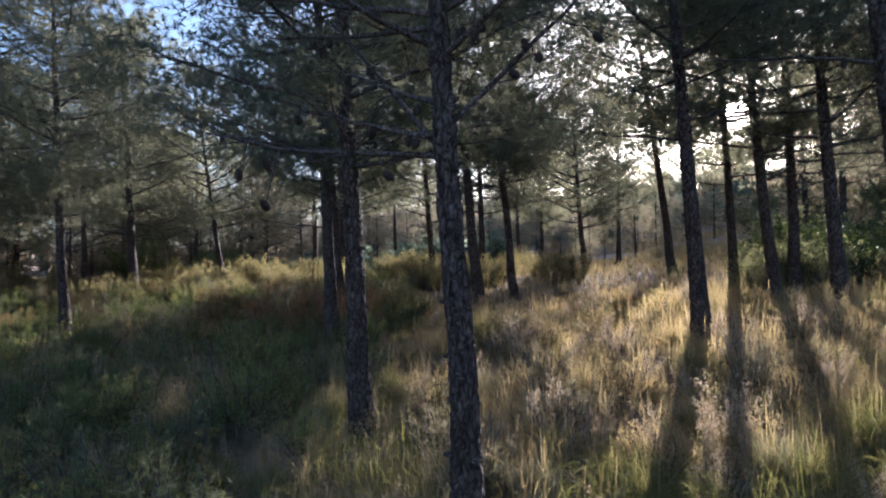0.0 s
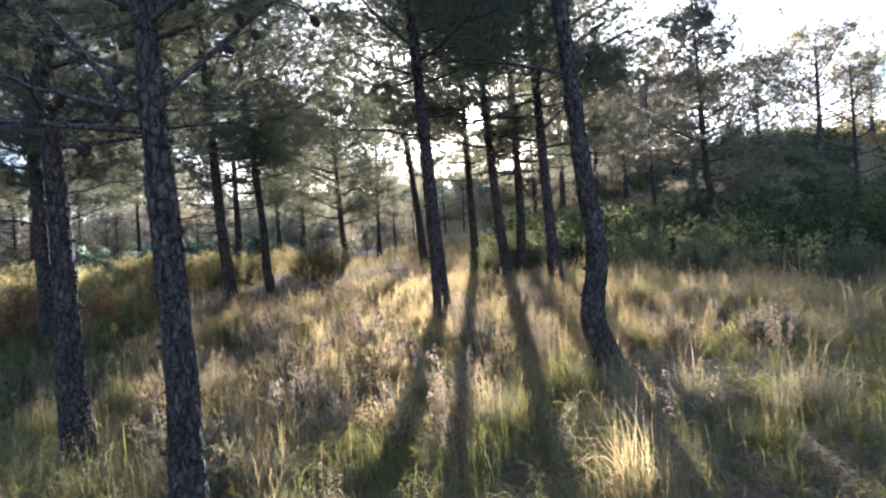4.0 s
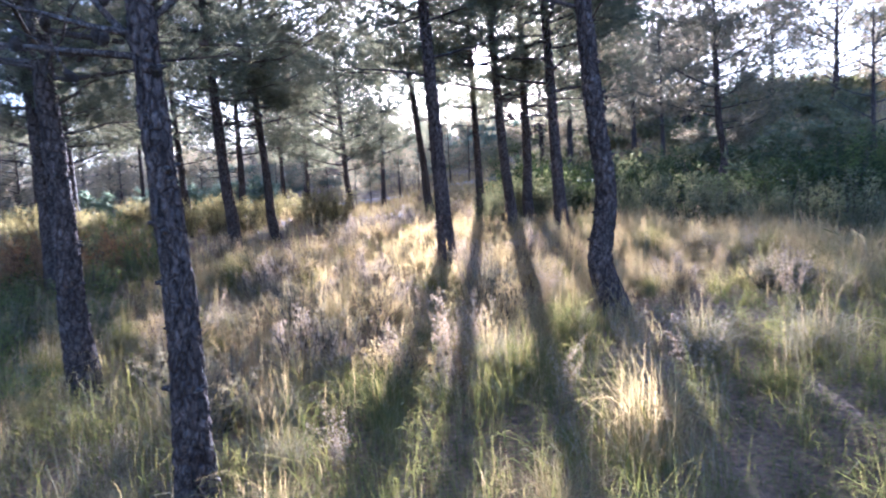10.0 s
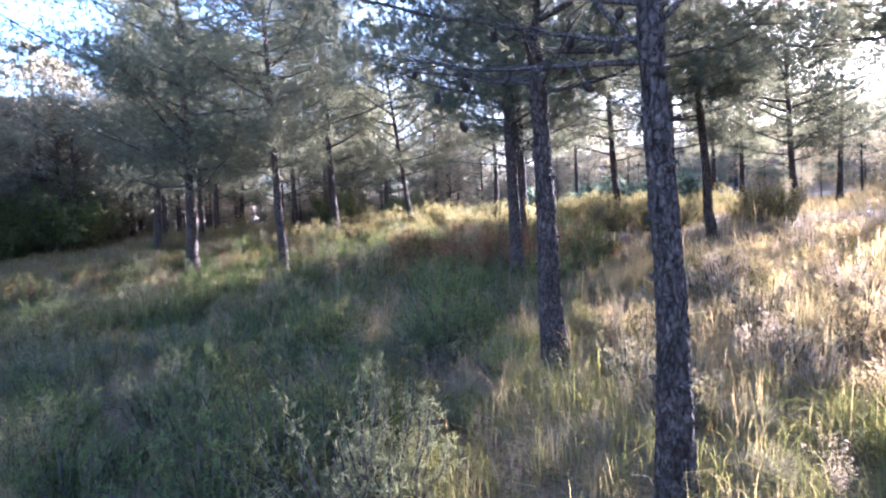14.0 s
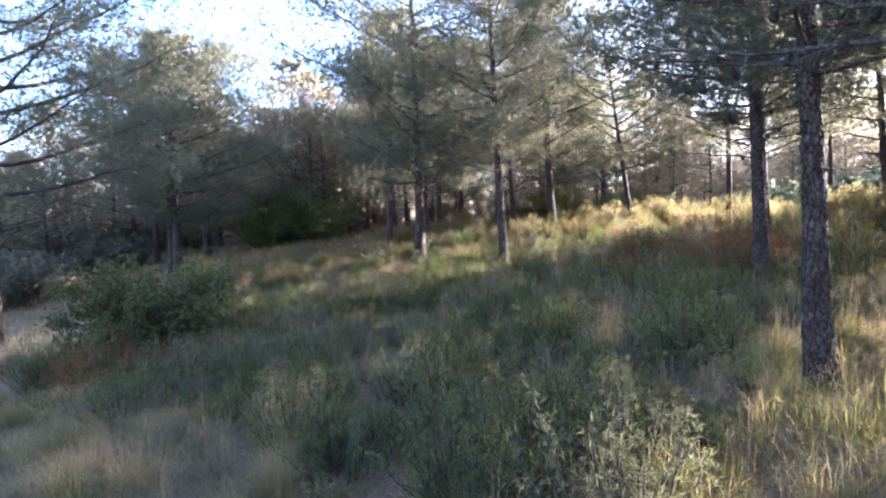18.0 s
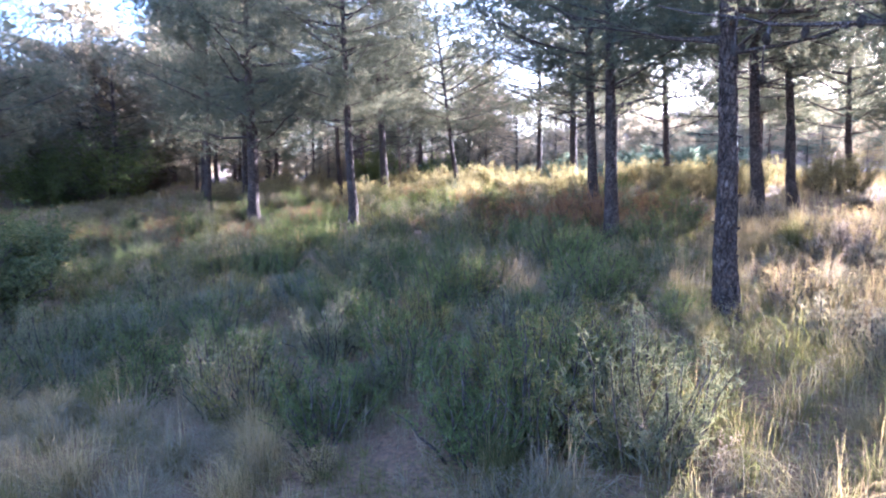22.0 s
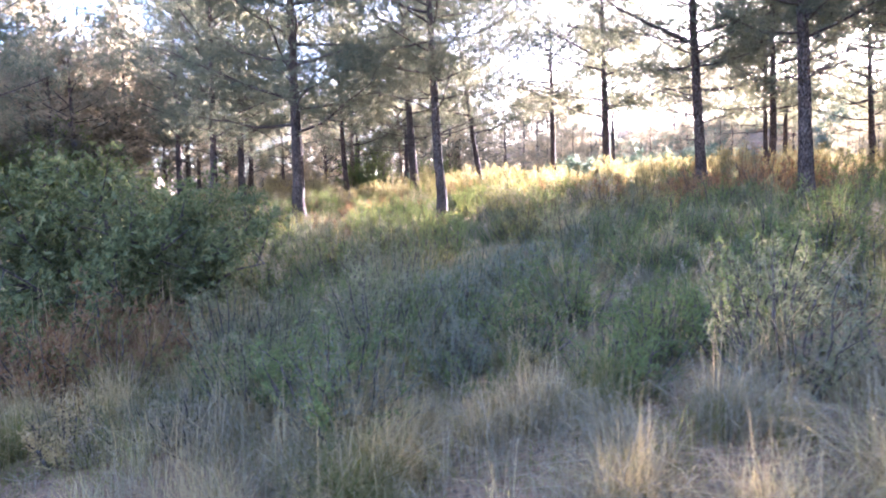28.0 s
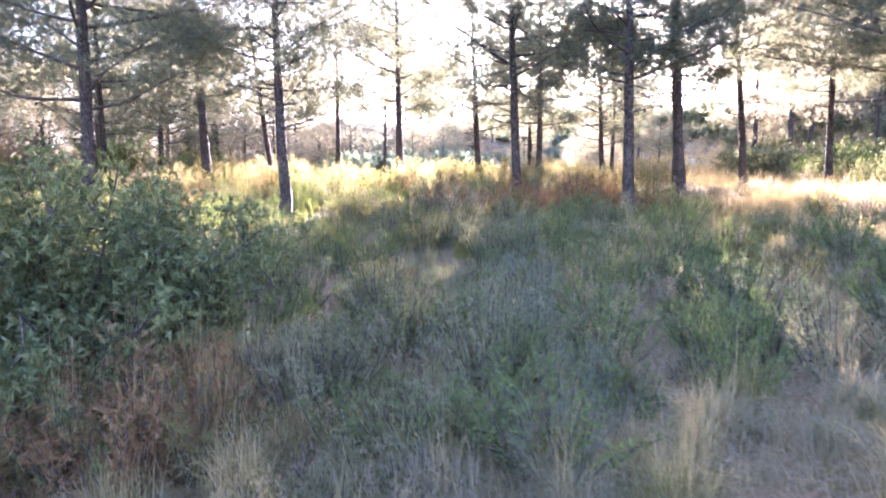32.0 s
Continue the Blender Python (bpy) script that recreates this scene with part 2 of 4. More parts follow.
SAGE = leaf_material("sage_green_leaves", [(0.15, 0.152, 0.09), (0.215, 0.212, 0.13), (0.30, 0.28, 0.18)], 0.4, 0.85, (1.2, 1.15, 0.75), 0.03)
# far-slope leaves made paler and greyer: distance haze put into their colour
HAZE_LEAF = leaf_material("haze_paled_leaves", [(0.13, 0.17, 0.13), (0.19, 0.235, 0.185), (0.27, 0.31, 0.25)], 0.6, 0.7, (1.25, 1.2, 1.0), 0.1)
SHINY = leaf_material("leathery_leaves", [(0.03, 0.045, 0.022), (0.06, 0.08, 0.035), (0.11, 0.13, 0.06)], 0.25, 0.55, (1.4, 1.3, 0.6), 0.1)
SOIL = soil_material()
PATHDIRT = plain("pale_dirt", (0.30, 0.26, 0.22), 0.95, 6)


# ---- mesh tools ----
def raw_mesh(name, verts, tris, mat):
    verts, tris = np.asarray(verts, np.float32), np.asarray(tris, np.int32)
    me = bpy.data.meshes.new(name)
    me.vertices.add(len(verts))
    me.vertices.foreach_set("co", verts.ravel())
    me.loops.add(len(tris) * 3)
    me.loops.foreach_set("vertex_index", tris.ravel())
    me.polygons.add(len(tris))
    me.polygons.foreach_set("loop_start", np.arange(0, len(tris) * 3, 3, dtype=np.int32))
    me.materials.append(mat)
    me.update(calc_edges=True)
    return me


def shade(me):
    me.polygons.foreach_set("use_smooth", np.ones(len(me.polygons), bool))
    return me


def part(name, me, parent, label=""):
    ob = new(name, me)
    ob.parent = parent
    return tagged(ob, label)


class Bag:
    """Triangles gathered for one mesh."""
    def __init__(self):
        self.v, self.t, self.n = [], [], 0

    def add(self, v, t):
        self.v.append(np.asarray(v, np.float32).reshape(-1, 3))
        self.t.append(np.asarray(t, np.int64).reshape(-1, 3) + self.n)
        self.n += len(self.v[-1])

    def mesh(self, name, mat):
        return raw_mesh(name, np.concatenate(self.v), np.concatenate(self.t), mat)


def tube(points, radii, seg, rough=0.0, rng=None, relief=None):
    """A tapered tube along points, closed at its end."""
    P = np.asarray(points, float)
    r = np.asarray(radii, float)
    T = np.gradient(P, axis=0)
    T /= np.linalg.norm(T, axis=1)[:, None] + 1e-9
    ref = np.array([0.0, 1.0, 0.0]) if abs(T[0][2]) > 0.7 else np.array([0.0, 0.0, 1.0])
    U = np.cross(T, ref)
    U /= np.linalg.norm(U, axis=1)[:, None] + 1e-9
    W = np.cross(T, U)
    a = np.linspace(0, 2 * np.pi, seg, endpoint=False)
    rr = np.repeat(r[:, None], seg, 1)
    if rough:
        rr = rr * (1 + rough * rng.standard_normal(rr.shape))
    if relief:
        uu, vv = np.broadcast_arrays(a[None], P[:, 2][:, None])
        rr = rr + relief(uu, vv)
    V = P[:, None] + rr[..., None] * (np.cos(a)[None, :, None] * U[:, None] + np.sin(a)[None, :, None] * W[:, None])
    n = len(P)
    i = np.arange(n - 1)[:, None] * seg
    j = np.arange(seg)[None]
    k = (j + 1) % seg
    A, B, C, D = i + j, i + k, i + seg + k, i + seg + j
    t = np.concatenate([np.stack([A, B, C], -1).reshape(-1, 3), np.stack([A, C, D], -1).reshape(-1, 3)])
    return V.reshape(-1, 3), t


def plates(u, v, around, seed, wide, high):
    """Bark plates: 0 in the furrows between uneven cells, 1 on their faces. u runs round the trunk, v up it."""
    cols = max(5, int(round(around / wide)))
    U, W = u / (2 * np.pi) * cols, v / high
    iu, iv = np.floor(U).astype(int), np.floor(W).astype(int)
    best = np.full((2,) + U.shape, 9.0)
    for du in (-1, 0, 1):
        for dv in (-1, 0, 1):
            cu, cv = iu + du, iv + dv
            h = np.sin((cu % cols) * 127.1 + cv * 311.7 + seed) * 43758.5453
            g = np.sin((cu % cols) * 269.5 + cv * 183.3 + seed * 1.7) * 24634.6345
            d = np.hypot(cu + 0.1 + 0.8 * (h - np.floor(h)) - U, (cv + 0.1 + 0.8 * (g - np.floor(g)) - W) * 1.15)
            far = np.maximum(best[0], d)
            best[0] = np.minimum(best[0], d)
            best[1] = np.minimum(best[1], np.maximum(far, best[0]))
    return np.clip((best[1] - best[0]) / 0.3, 0, 1)


def unit(v):
    return v / (np.linalg.norm(v, axis=-1, keepdims=True) + 1e-9)


def tufts(places, ways, rng, needles, length, width, spread):
    """Needle tufts: at every place, thin blades fanned about its way."""
    n = len(places)
    P = np.repeat(np.asarray(places), needles, 0)
    W = np.repeat(np.asarray(ways), needles, 0)
    d = unit(W + spread * rng.standard_normal((n * needles, 3)))
    L = length * rng.uniform(0.6, 1.15, (n * needles, 1))
    side = unit(np.cross(d, rng.standard_normal((n * needles, 3)))) * width * 0.5
    root = P - d * L * 0.15
    V = np.stack([root - side, root + side, P + d * L], 1).reshape(-1, 3)
    return V, np.arange(len(V)).reshape(-1, 3)


# ---- pines ----
# the crowns leave a small gap through which the low sun looks into the glade
GAP_FROM = np.array([0.33, -0.1, 1.36])
sun_line = (math.sin(radians(SUN_AZ)) * math.cos(radians(SUN_EL - 0.85)), math.cos(radians(SUN_AZ)) * math.cos(radians(SUN_EL - 0.85)), math.sin(radians(SUN_EL - 0.85)))


def trunk_line(height, lean, bow, steps):
    """Points of a trunk's middle from its foot: lean (x, y) per metre, bow = (height, x, y, width) swellings aside."""
    z = np.linspace(-0.12, height, steps)
    x = lean[0] * z
    y = lean[1] * z
    for h, bx, by, w in bow:
        g = np.exp(-((z - h) / w) ** 2) - np.exp(-(h / w) ** 2) * np.exp(-z * 2)
        x, y = x + bx * g, y + by * g
    return np.stack([x, y, z], -1)


def crown_reach(f):
    """How far limbs reach at a share f of the crown's height."""
    return np.interp(f, [0, 0.12, 0.35, 0.7, 1.0], [0.55, 0.9, 1.0, 0.66, 0.14])


def pine(x, y, dia, height, crown_from, reach, lean=(0, 0), bow=(), seed=1, limbs=34, twigs=8, puff=14, needles=9, length=0.12, width=0.011, near=False, dead=(), cones=0, label="", bark=None, leaf=None, limb_parts=True, thin=1.0, shape=None, coarse=0, bare=0, heavy=(), cone_at=()):
    """A pine: trunk, limbs, twigs and needles that sit in puffs at the twigs' ends."""
    rng = np.random.default_rng(seed)
    bark, leaf = bark or BARK, leaf or NEEDLE
    root = new("pine_tree")
    root.location = (x, y, at(x, y))
    tagged(root, label or "Aleppo pine with a grey-brown scaly trunk and thin needle crown", "tree", "pines of the wood")
    line = trunk_line(height, lean, bow, 330 if near else 26)
    z = line[:, 2]
    f = np.clip(z / height, 0, 1)
    rad = 0.5 * dia * (1 - 0.86 * f ** 0.9) * (1 + 0.5 * np.exp(-np.maximum(z, 0) / 0.34)) + 0.004
    if near:
        def relief(u, v):
            deep = np.interp(v, [0, 0.9, 2.2, 4.0], [0.018, 0.014, 0.007, 0.003])
            rings = 0.004 * np.sin(v * 17 + 0.7 * np.sin(u * 2 + seed)) * np.interp(v, [0.6, 1.6], [0, 1])
            return deep * (plates(u, v, 3.14 * dia, seed, 0.034, 0.075) - 0.6) + rings
        v, t = tube(line, rad, 48, 0.012, rng, relief)
    else:
        v, t = tube(line, rad, 10, 0.02, rng)
    part("trunk", shade(raw_mesh("trunk", v, t, bark)), root)
    spots, ways = [], []
    twig_bag = Bag()
    reach_at = shape or crown_reach

    def limb(h, az, reach_, rise, r0, leafy, name="limb"):
        base = np.array([np.interp(h, z, line[:, 0]), np.interp(h, z, line[:, 1]), h])
        out = np.array([math.cos(az), math.sin(az), 0.0])
        across = np.array([-out[1], out[0], 0])
        s = np.linspace(0, 1, 9)
        drift = across * rng.uniform(-0.3, 0.3)
        wig = np.cumsum(rng.standard_normal((9, 3)), 0) * 0.022 * reach_ * s[:, None]
        pts = base + reach_ * (out * s[:, None] + drift * (s[:, None] ** 2)) + wig
        pts[:, 2] += reach_ * (rise * s + 0.2 * s * s * (1 if leafy else 0.1))
        if coarse > 1:
            vv, tt = tube(pts[::4], (r0 * (1 - 0.85 * s) + 0.0015)[::4], 3)
        else:
            vv, tt = tube(pts, r0 * (1 - 0.85 * s) + 0.0015, 6 if near else 4)
        if limb_parts:
            part(name, shade(raw_mesh(name, vv, tt, TWIG)), root)
        else:
            twig_bag.add(vv, tt)
        k = twigs if leafy else 12
        for i in range(k):
            q = rng.uniform(0.25, 1.0) if leafy else rng.uniform(0.2, 0.95)
            b = np.array([np.interp(q, s, pts[:, c]) for c in range(3)])
            d = unit(out * rng.uniform(0.1, 1.0) + across * rng.uniform(-1, 1) + np.array([0, 0, rng.uniform(-0.2, 0.5)]))
            ln = reach_ * rng.uniform(0.15, 0.4) * (1.15 - 0.45 * q)
            ss = np.linspace(0, 1, 5)[:, None]
            tp = b + d * ln * ss + np.cumsum(rng.standard_normal((5, 3)), 0) * 0.035 * ln * ss
            if coarse:
                tp = tp[[0, 4]]
            if coarse < 2:
                twig_bag.add(*tube(tp, np.linspace(0.22 * r0 + 0.001, 0.001, len(tp)), 3))
            if leafy and rng.uniform() < thin:
                m = rng.poisson(puff)
                u = rng.uniform(0.35, 1.1, (m, 1))
                g = 0.095 + 0.07 * reach_
                spots.append(b + d * ln * u + rng.standard_normal((m, 3)) * g * np.array([1, 1, 0.6]))
                ways.append(unit(d * 0.6 + rng.standard_normal((m, 3)) * 0.7 + np.array([0, 0, 0.35])))
        return pts

    ends = []
    for i in range(limbs):
        fr = (i + rng.uniform(0, 0.8)) / limbs
        h = crown_from + (height - crown_from) * fr ** 0.95 * 0.985
        rc = reach * reach_at(fr) * rng.uniform(0.6, 1.15)
        ends.append(limb(h, i * 2.399 + rng.uniform(-0.5, 0.5), rc, rng.uniform(-0.1, 0.3) + 0.45 * fr, (0.008 + 0.008 * rc) * (dia / 0.2) ** 0.25, True))
    dead = list(dead) + [(rng.uniform(0.72, 1.05) * crown_from, rng.uniform(0, 6.28), rng.uniform(0.7, 1.5), rng.uniform(-0.05, 0.4)) for i in range(bare)]
    for h, az, rc, rise in dead:
        ends.append(limb(h, az, rc, rise, 0.011 if bare else 0.014, False, "dead_limb"))
    for h, az, rc, rise in heavy:
        ends.append(limb(h, az, rc, rise, 0.042, True, "heavy_limb"))
    limb_points = np.concatenate(ends)
    for cx, cz in cone_at:
        tip = np.array([cx, -0.05, cz])
        hold = limb_points[np.argmin(np.linalg.norm(limb_points - tip, axis=1))]
        twig_bag.add(*tube(np.stack([hold, (hold + tip) / 2 + rng.standard_normal(3) * 0.02, tip]), [0.004, 0.003, 0.003], 4))
        c = part("pine_cone", CONE_MESH, root, "dark closed pine cone")
        c.location, c.rotation_euler = tip, (rng.uniform(-1, 1), rng.uniform(-1, 1), rng.uniform(0, 6))
        c.scale = (0.72, 0.72, 0.55)
    tagged(part("branchwork", shade(twig_bag.mesh("branchwork", TWIG)), root, "fine bare grey branchwork"), kind="stuff")
    sp, wy = np.concatenate(spots), np.concatenate(ways)
    away = sp + np.array([x, y, at(x, y)]) - GAP_FROM
    along = away @ np.array(sun_line)
    aside = np.linalg.norm(away - along[:, None] * np.array(sun_line), axis=1)
    open_to_sun = (along > 0) & (aside < 0.10 + 0.012 * along)
    sp, wy = sp[~open_to_sun], wy[~open_to_sun]
    v, t = tufts(sp, wy, rng, needles, length, width, 0.6)
    tagged(part("foliage", raw_mesh("foliage", v, t, leaf), root, "green needles in open tufts"), kind="stuff")
    if near:
        for i in range(40):
            h, az = 0.5 + 2.2 * (i // 4 + rng.uniform(0, 0.3)) / 10, rng.uniform(0, 6.28)
            c = np.array([np.interp(h, z, line[:, 0]), np.interp(h, z, line[:, 1]), h])
            k = part("branch_stub", STUB_MESH, root)
            k.location = Vector(c) + Vector((math.cos(az), math.sin(az), 0)) * float(np.interp(h, z, rad)) * 0.9
            k.rotation_euler = (0, radians(75), az)
            k.scale = [rng.uniform(0.45, 1.15)] * 3
    for i in range(cones):
        pts = ends[-1 - (i % max(1, min(len(ends), len(dead) + 10)))]
        q = rng.integers(2, 8)
        c = part("pine_cone", CONE_MESH, root, "dark closed pine cone")
        c.location = Vector(pts[q]) + Vector((0, 0, -0.03))
        c.rotation_euler = (rng.uniform(-0.6, 0.6), rng.uniform(-0.6, 0.6), rng.uniform(0, 6))
        c.scale = (0.72, 0.72, 0.6)
    return root


def cone_mesh():
    bag = Bag()
    for k in range(9):
        zz = -0.042 + 0.0105 * k
        r = 0.026 * math.sqrt(max(0.05, 1 - (zz / 0.05) ** 2))
        for a in range(9):
            th = 2 * math.pi * (a + 0.5 * (k % 2)) / 9
            o = np.array([math.cos(th), math.sin(th), 0])
            s = np.array([-o[1], o[0], 0])
            b = o * r * 0.55 + np.array([0, 0, zz])
            bag.add([b - s * 0.009, b + s * 0.009, b + o * r * 0.6 + np.array([0, 0, -0.006]), b + o * r * 0.2 + np.array([0, 0, 0.012])], [(0, 1, 2), (1, 3, 2), (3, 0, 2)])
    v, t = tube([(0, 0, -0.05), (0, 0, -0.02), (0, 0, 0.02), (0, 0, 0.05)], [0.006, 0.019, 0.019, 0.004], 8)
    bag.add(v, t)
    return bag.mesh("pine_cone", CONE)


CONE_MESH = cone_mesh()
STUB_MESH = shade(raw_mesh("branch_stub", *tube([(0, 0, -0.01), (0, 0, 0.008), (0.002, 0, 0.02), (0.004, 0.001, 0.034), (0.004, 0.001, 0.036)], [0.022, 0.016, 0.010, 0.008, 0.001], 7), TWIG))


# ---- ground ----
def ground_sheet():
    n = 260
    u = np.linspace(-1, 1, n)
    xs = -2 + 30 * u + 570 * u ** 5
    ys = 8 + 32 * u + 570 * u ** 5
    X, Y = np.meshgrid(xs, ys, indexing="ij")
    V = np.stack([X, Y, land(X, Y)], -1).reshape(-1, 3)
    i = np.arange(n - 1)[:, None] * n
    j = np.arange(n - 1)[None]
    A, B, C, D = i + j, i + n + j, i + n + j + 1, i + j + 1
    t = np.concatenate([np.stack([A, B, C], -1).reshape(-1, 3), np.stack([A, C, D], -1).reshape(-1, 3)])
    ob = new("ground", shade(raw_mesh("ground", V, t, SOIL)))
    tagged(ob, "brown soil and needle litter under the pines", "ground", kind="structure")


ground_sheet()

# ---- the sun's disc, far behind the trees ----
glow = bpy.data.materials.new("sun_disc")
glow.use_nodes = True
glow.node_tree.nodes["Principled BSDF"].inputs["Base Color"].default_value = (1, 0.9, 0.7, 1)
glow.node_tree.nodes["Principled BSDF"].inputs["Emission Color"].default_value = (1, 0.9, 0.7, 1)
glow.node_tree.nodes["Principled BSDF"].inputs["Emission Strength"].default_value = 200.0
bm = bmesh.new()
bmesh.ops.create_icosphere(bm, subdivisions=3, radius=42.0)
disc = bpy.data.meshes.new("backdrop")
bm.to_mesh(disc)
bm.free()
disc.materials.append(glow)
disc_ob = tagged(new("backdrop", disc), "the low sun's bright disc in the sky", "sun", kind="structure")
disc_el = radians(SUN_EL - 0.85)
disc_ob.location = Vector((math.sin(radians(SUN_AZ)) * math.cos(disc_el), math.cos(radians(SUN_AZ)) * math.cos(disc_el), math.sin(disc_el))) * 4600

# ---- dirt track and the pale clearing across the valley ----
def strip(name, line, half, label):
    line = np.asarray(line, float)
    s = np.linspace(0, len(line) - 1, 12 * len(line))
    c = np.stack([np.interp(s, np.arange(len(line)), line[:, k]) for k in range(2)], -1)
    d = unit(np.gradient(c, axis=0))
    o = np.stack([-d[:, 1], d[:, 0]], -1)
    w = np.linspace(-1, 1, 9)
    P = c[:, None] + o[:, None] * w[None, :, None] * (half * (1 + 0.12 * np.sin(3.0 * s)))[:, None, None]
    z = land(P[..., 0], P[..., 1]) + 0.03 * (1 - np.abs(w) ** 4)[None] - 0.012
    V = np.concatenate([P, z[..., None]], -1).reshape(-1, 3)
    n, m = len(c), 9
    i, j = np.arange(n - 1)[:, None] * m, np.arange(m - 1)[None]
    A, B, C, D = i + j, i + m + j, i + m + j + 1, i + j + 1
    t = np.concatenate([np.stack([A, B, C], -1).reshape(-1, 3), np.stack([A, C, D], -1).reshape(-1, 3)])
    tagged(new(name, shade(raw_mesh(name, V, t, PATHDIRT))), label, "path", kind="structure")


strip("track", [(-13.0, -9), (-14.5, -4), (-15.6, 0), (-17.0, 3.4)], 0.4, "pale dirt track below the pines")
strip("road", [(3.5, 29.6), (6, 29.0), (8.5, 28.2), (11, 27.2), (13.5, 26)], 1.7, "pale bare clearing across the valley")

# ---- the pines that stand singly: place, girth, height, crown, lean ----
pine(0.188, 2.60, 0.122, 7.2, 2.5, 2.0, (-0.041, 0.0), [(0.9, 0.02, 0, 0.5)], 11, 50, 15, 13, 13, 0.10, 0.0052, True, [(1.86, 3.05, 1.25, 0.05), (1.98, 0.08, 1.15, 0.93), (1.87, 2.95, 0.6, 1.1), (1.95, 3.2, 0.7, 0.05), (2.1, 2.3, 1.0, 0.35), (2.35, 3.6, 1.1, 0.3), (2.3, 5.4, 0.9, 0.3), (2.5, 3.2, 1.2, 0.2), (2.45, 2.7, 1.0, 0.1)], 16, "near pine with flaky grey bark, dead limbs and cones",
     cone_at=[(-0.73, 2.03), (-0.40, 1.96), (-0.20, 2.06), (-0.33, 1.77), (-0.21, 1.91), (-0.50, 1.88), (-0.87, 1.83), (-1.00, 1.79), (-0.88, 1.65), (0.0, 2.40), (0.09, 2.42), (0.28, 2.34), (0.34, 2.28), (0.23, 2.21), (-0.04, 1.80), (0.60, 2.36)])
pine(-0.58, 4.42, 0.15, 7.6, 1.95, 2.4, (-0.045, 0.0), [(0.5, -0.02, 0, 0.4)], 12, 54, 15, 13, 13, 0.10, 0.0065, True, [(2.1, 2.9, 1.1, 0.15), (2.2, 1.2, 1.0, 0.25), (2.0, 5.0, 0.9, 0.2)], 10, "leaning pine with dark fissured bark at its foot")
pine(3.04, 3.75, 0.152, 7.2, 3.0, 1.6, (-0.09, 0.0), [(0.38, -0.09, 0.0, 0.26), (1.0, 0.03, 0, 0.3)], 13, 34, 13, 13, 12, 0.095, 0.007, True, [(2.3, 0.3, 0.9, 0.5), (2.2, 3.0, 0.9, 0.2), (2.5, 1.0, 0.8, 0.6)], 6, "pine with a strongly bowed trunk above its foot", thin=0.7)
pine(2.68, 6.40, 0.165, 8.0, 2.7, 2.0, (-0.055, 0.0), [], 14, 46, 14, 14, 11, 0.10, 0.010, True, [(2.4, 0.3, 1.0, 0.2), (2.2, 2.8, 1.0, 0.15)], 6, "slender dark pine trunk standing in sunlit grass")
MID = [(-1.75, 8.70, 0.22, 7.8, -0.04, 2.4), (0.40, 10.4, 0.22, 8.0, -0.06, 2.7), (1.15, 11.5, 0.18, 7.6, -0.09, 2.7), (-2.36, 12.2, 0.24, 8.2, -0.06, 2.6),
       (-7.25, 10.9, 0.22, 7.6, -0.04, 2.5), (-10.7, 12.2, 0.33, 8.6, -0.02, 2.2), (-9.25, 16.9, 0.30, 8.0, -0.06, 2.7), (-7.65, 19.3, 0.20, 7.0, -0.14, 3.0),
       (-5.40, 22.5, 0.24, 7.6, -0.02, 2.9), (-3.70, 19.2, 0.30, 8.0, -0.03, 3.0), (-0.86, 19.8, 0.26, 7.8, -0.06, 2.9), (0.75, 18.3, 0.24, 7.6, -0.02, 2.9),
       (-2.94, 27.3, 0.22, 6.6, -0.01, 3.3), (4.20, 20.5, 0.25, 5.8, -0.05, 2.5), (3.52, 26.0, 0.24, 6.5, -0.01, 2.2), (6.0, 23.0, 0.22, 6.2, 0.02, 2.3), (2.4, 24.6, 0.22, 7.2, -0.02, 2.7),
       (5.00, 14.0, 0.23, 8.0, -0.12, 3.8), (5.30, 11.6, 0.20, 7.5, -0.03, 2.8), (4.70, 8.95, 0.20, 7.6, -0.07, 2.7), (5.50, 9.8, 0.21, 7.8, -0.02, 2.8), (5.20, 8.2, 0.22, 7.8, -0.05, 2.7),
       (-19.6, 20.7, 0.30, 8.0, 0.0, 2.4), (-12.5, 28.1, 0.30, 8.0, 0.0, 2.6), (-12.1, 32.8, 0.32, 8.0, 0.0, 2.6), (-13.9, 24.4, 0.24, 7.0, 0.0, 2.5), 
       (-11.9, 2.85, 0.40, 9.5, 0.03, 2.6), (-21.0, 10.8, 0.40, 8.5, 0.0, 2.2), (-21.8, 11.0, 0.34, 8.0, 0.0, 2.2), 
       (-14.7, 15.2, 0.26, 8.0, 0.02, 2.5), (-15.4, 18.0, 0.24, 7.6, 0.0, 2.6), (-12.4, 19.6, 0.22, 7.4, -0.04, 2.7), (-21.0, 27.5, 0.15, 6.0, 0.06, 2.4), (-11.2, 22.6, 0.14, 5.6, -0.05, 2.6), (-17.2, 21.0, 0.28, 8.0, 0.03, 2.4), (-19.2, 25.4, 0.28, 8.2, 0.02, 2.3), (-15.6, 30.2, 0.27, 8.0, -0.03, 2.4)]
PALE = [(-21.0, 27.5), (-13.9, 24.4), (-11.2, 22.6)]
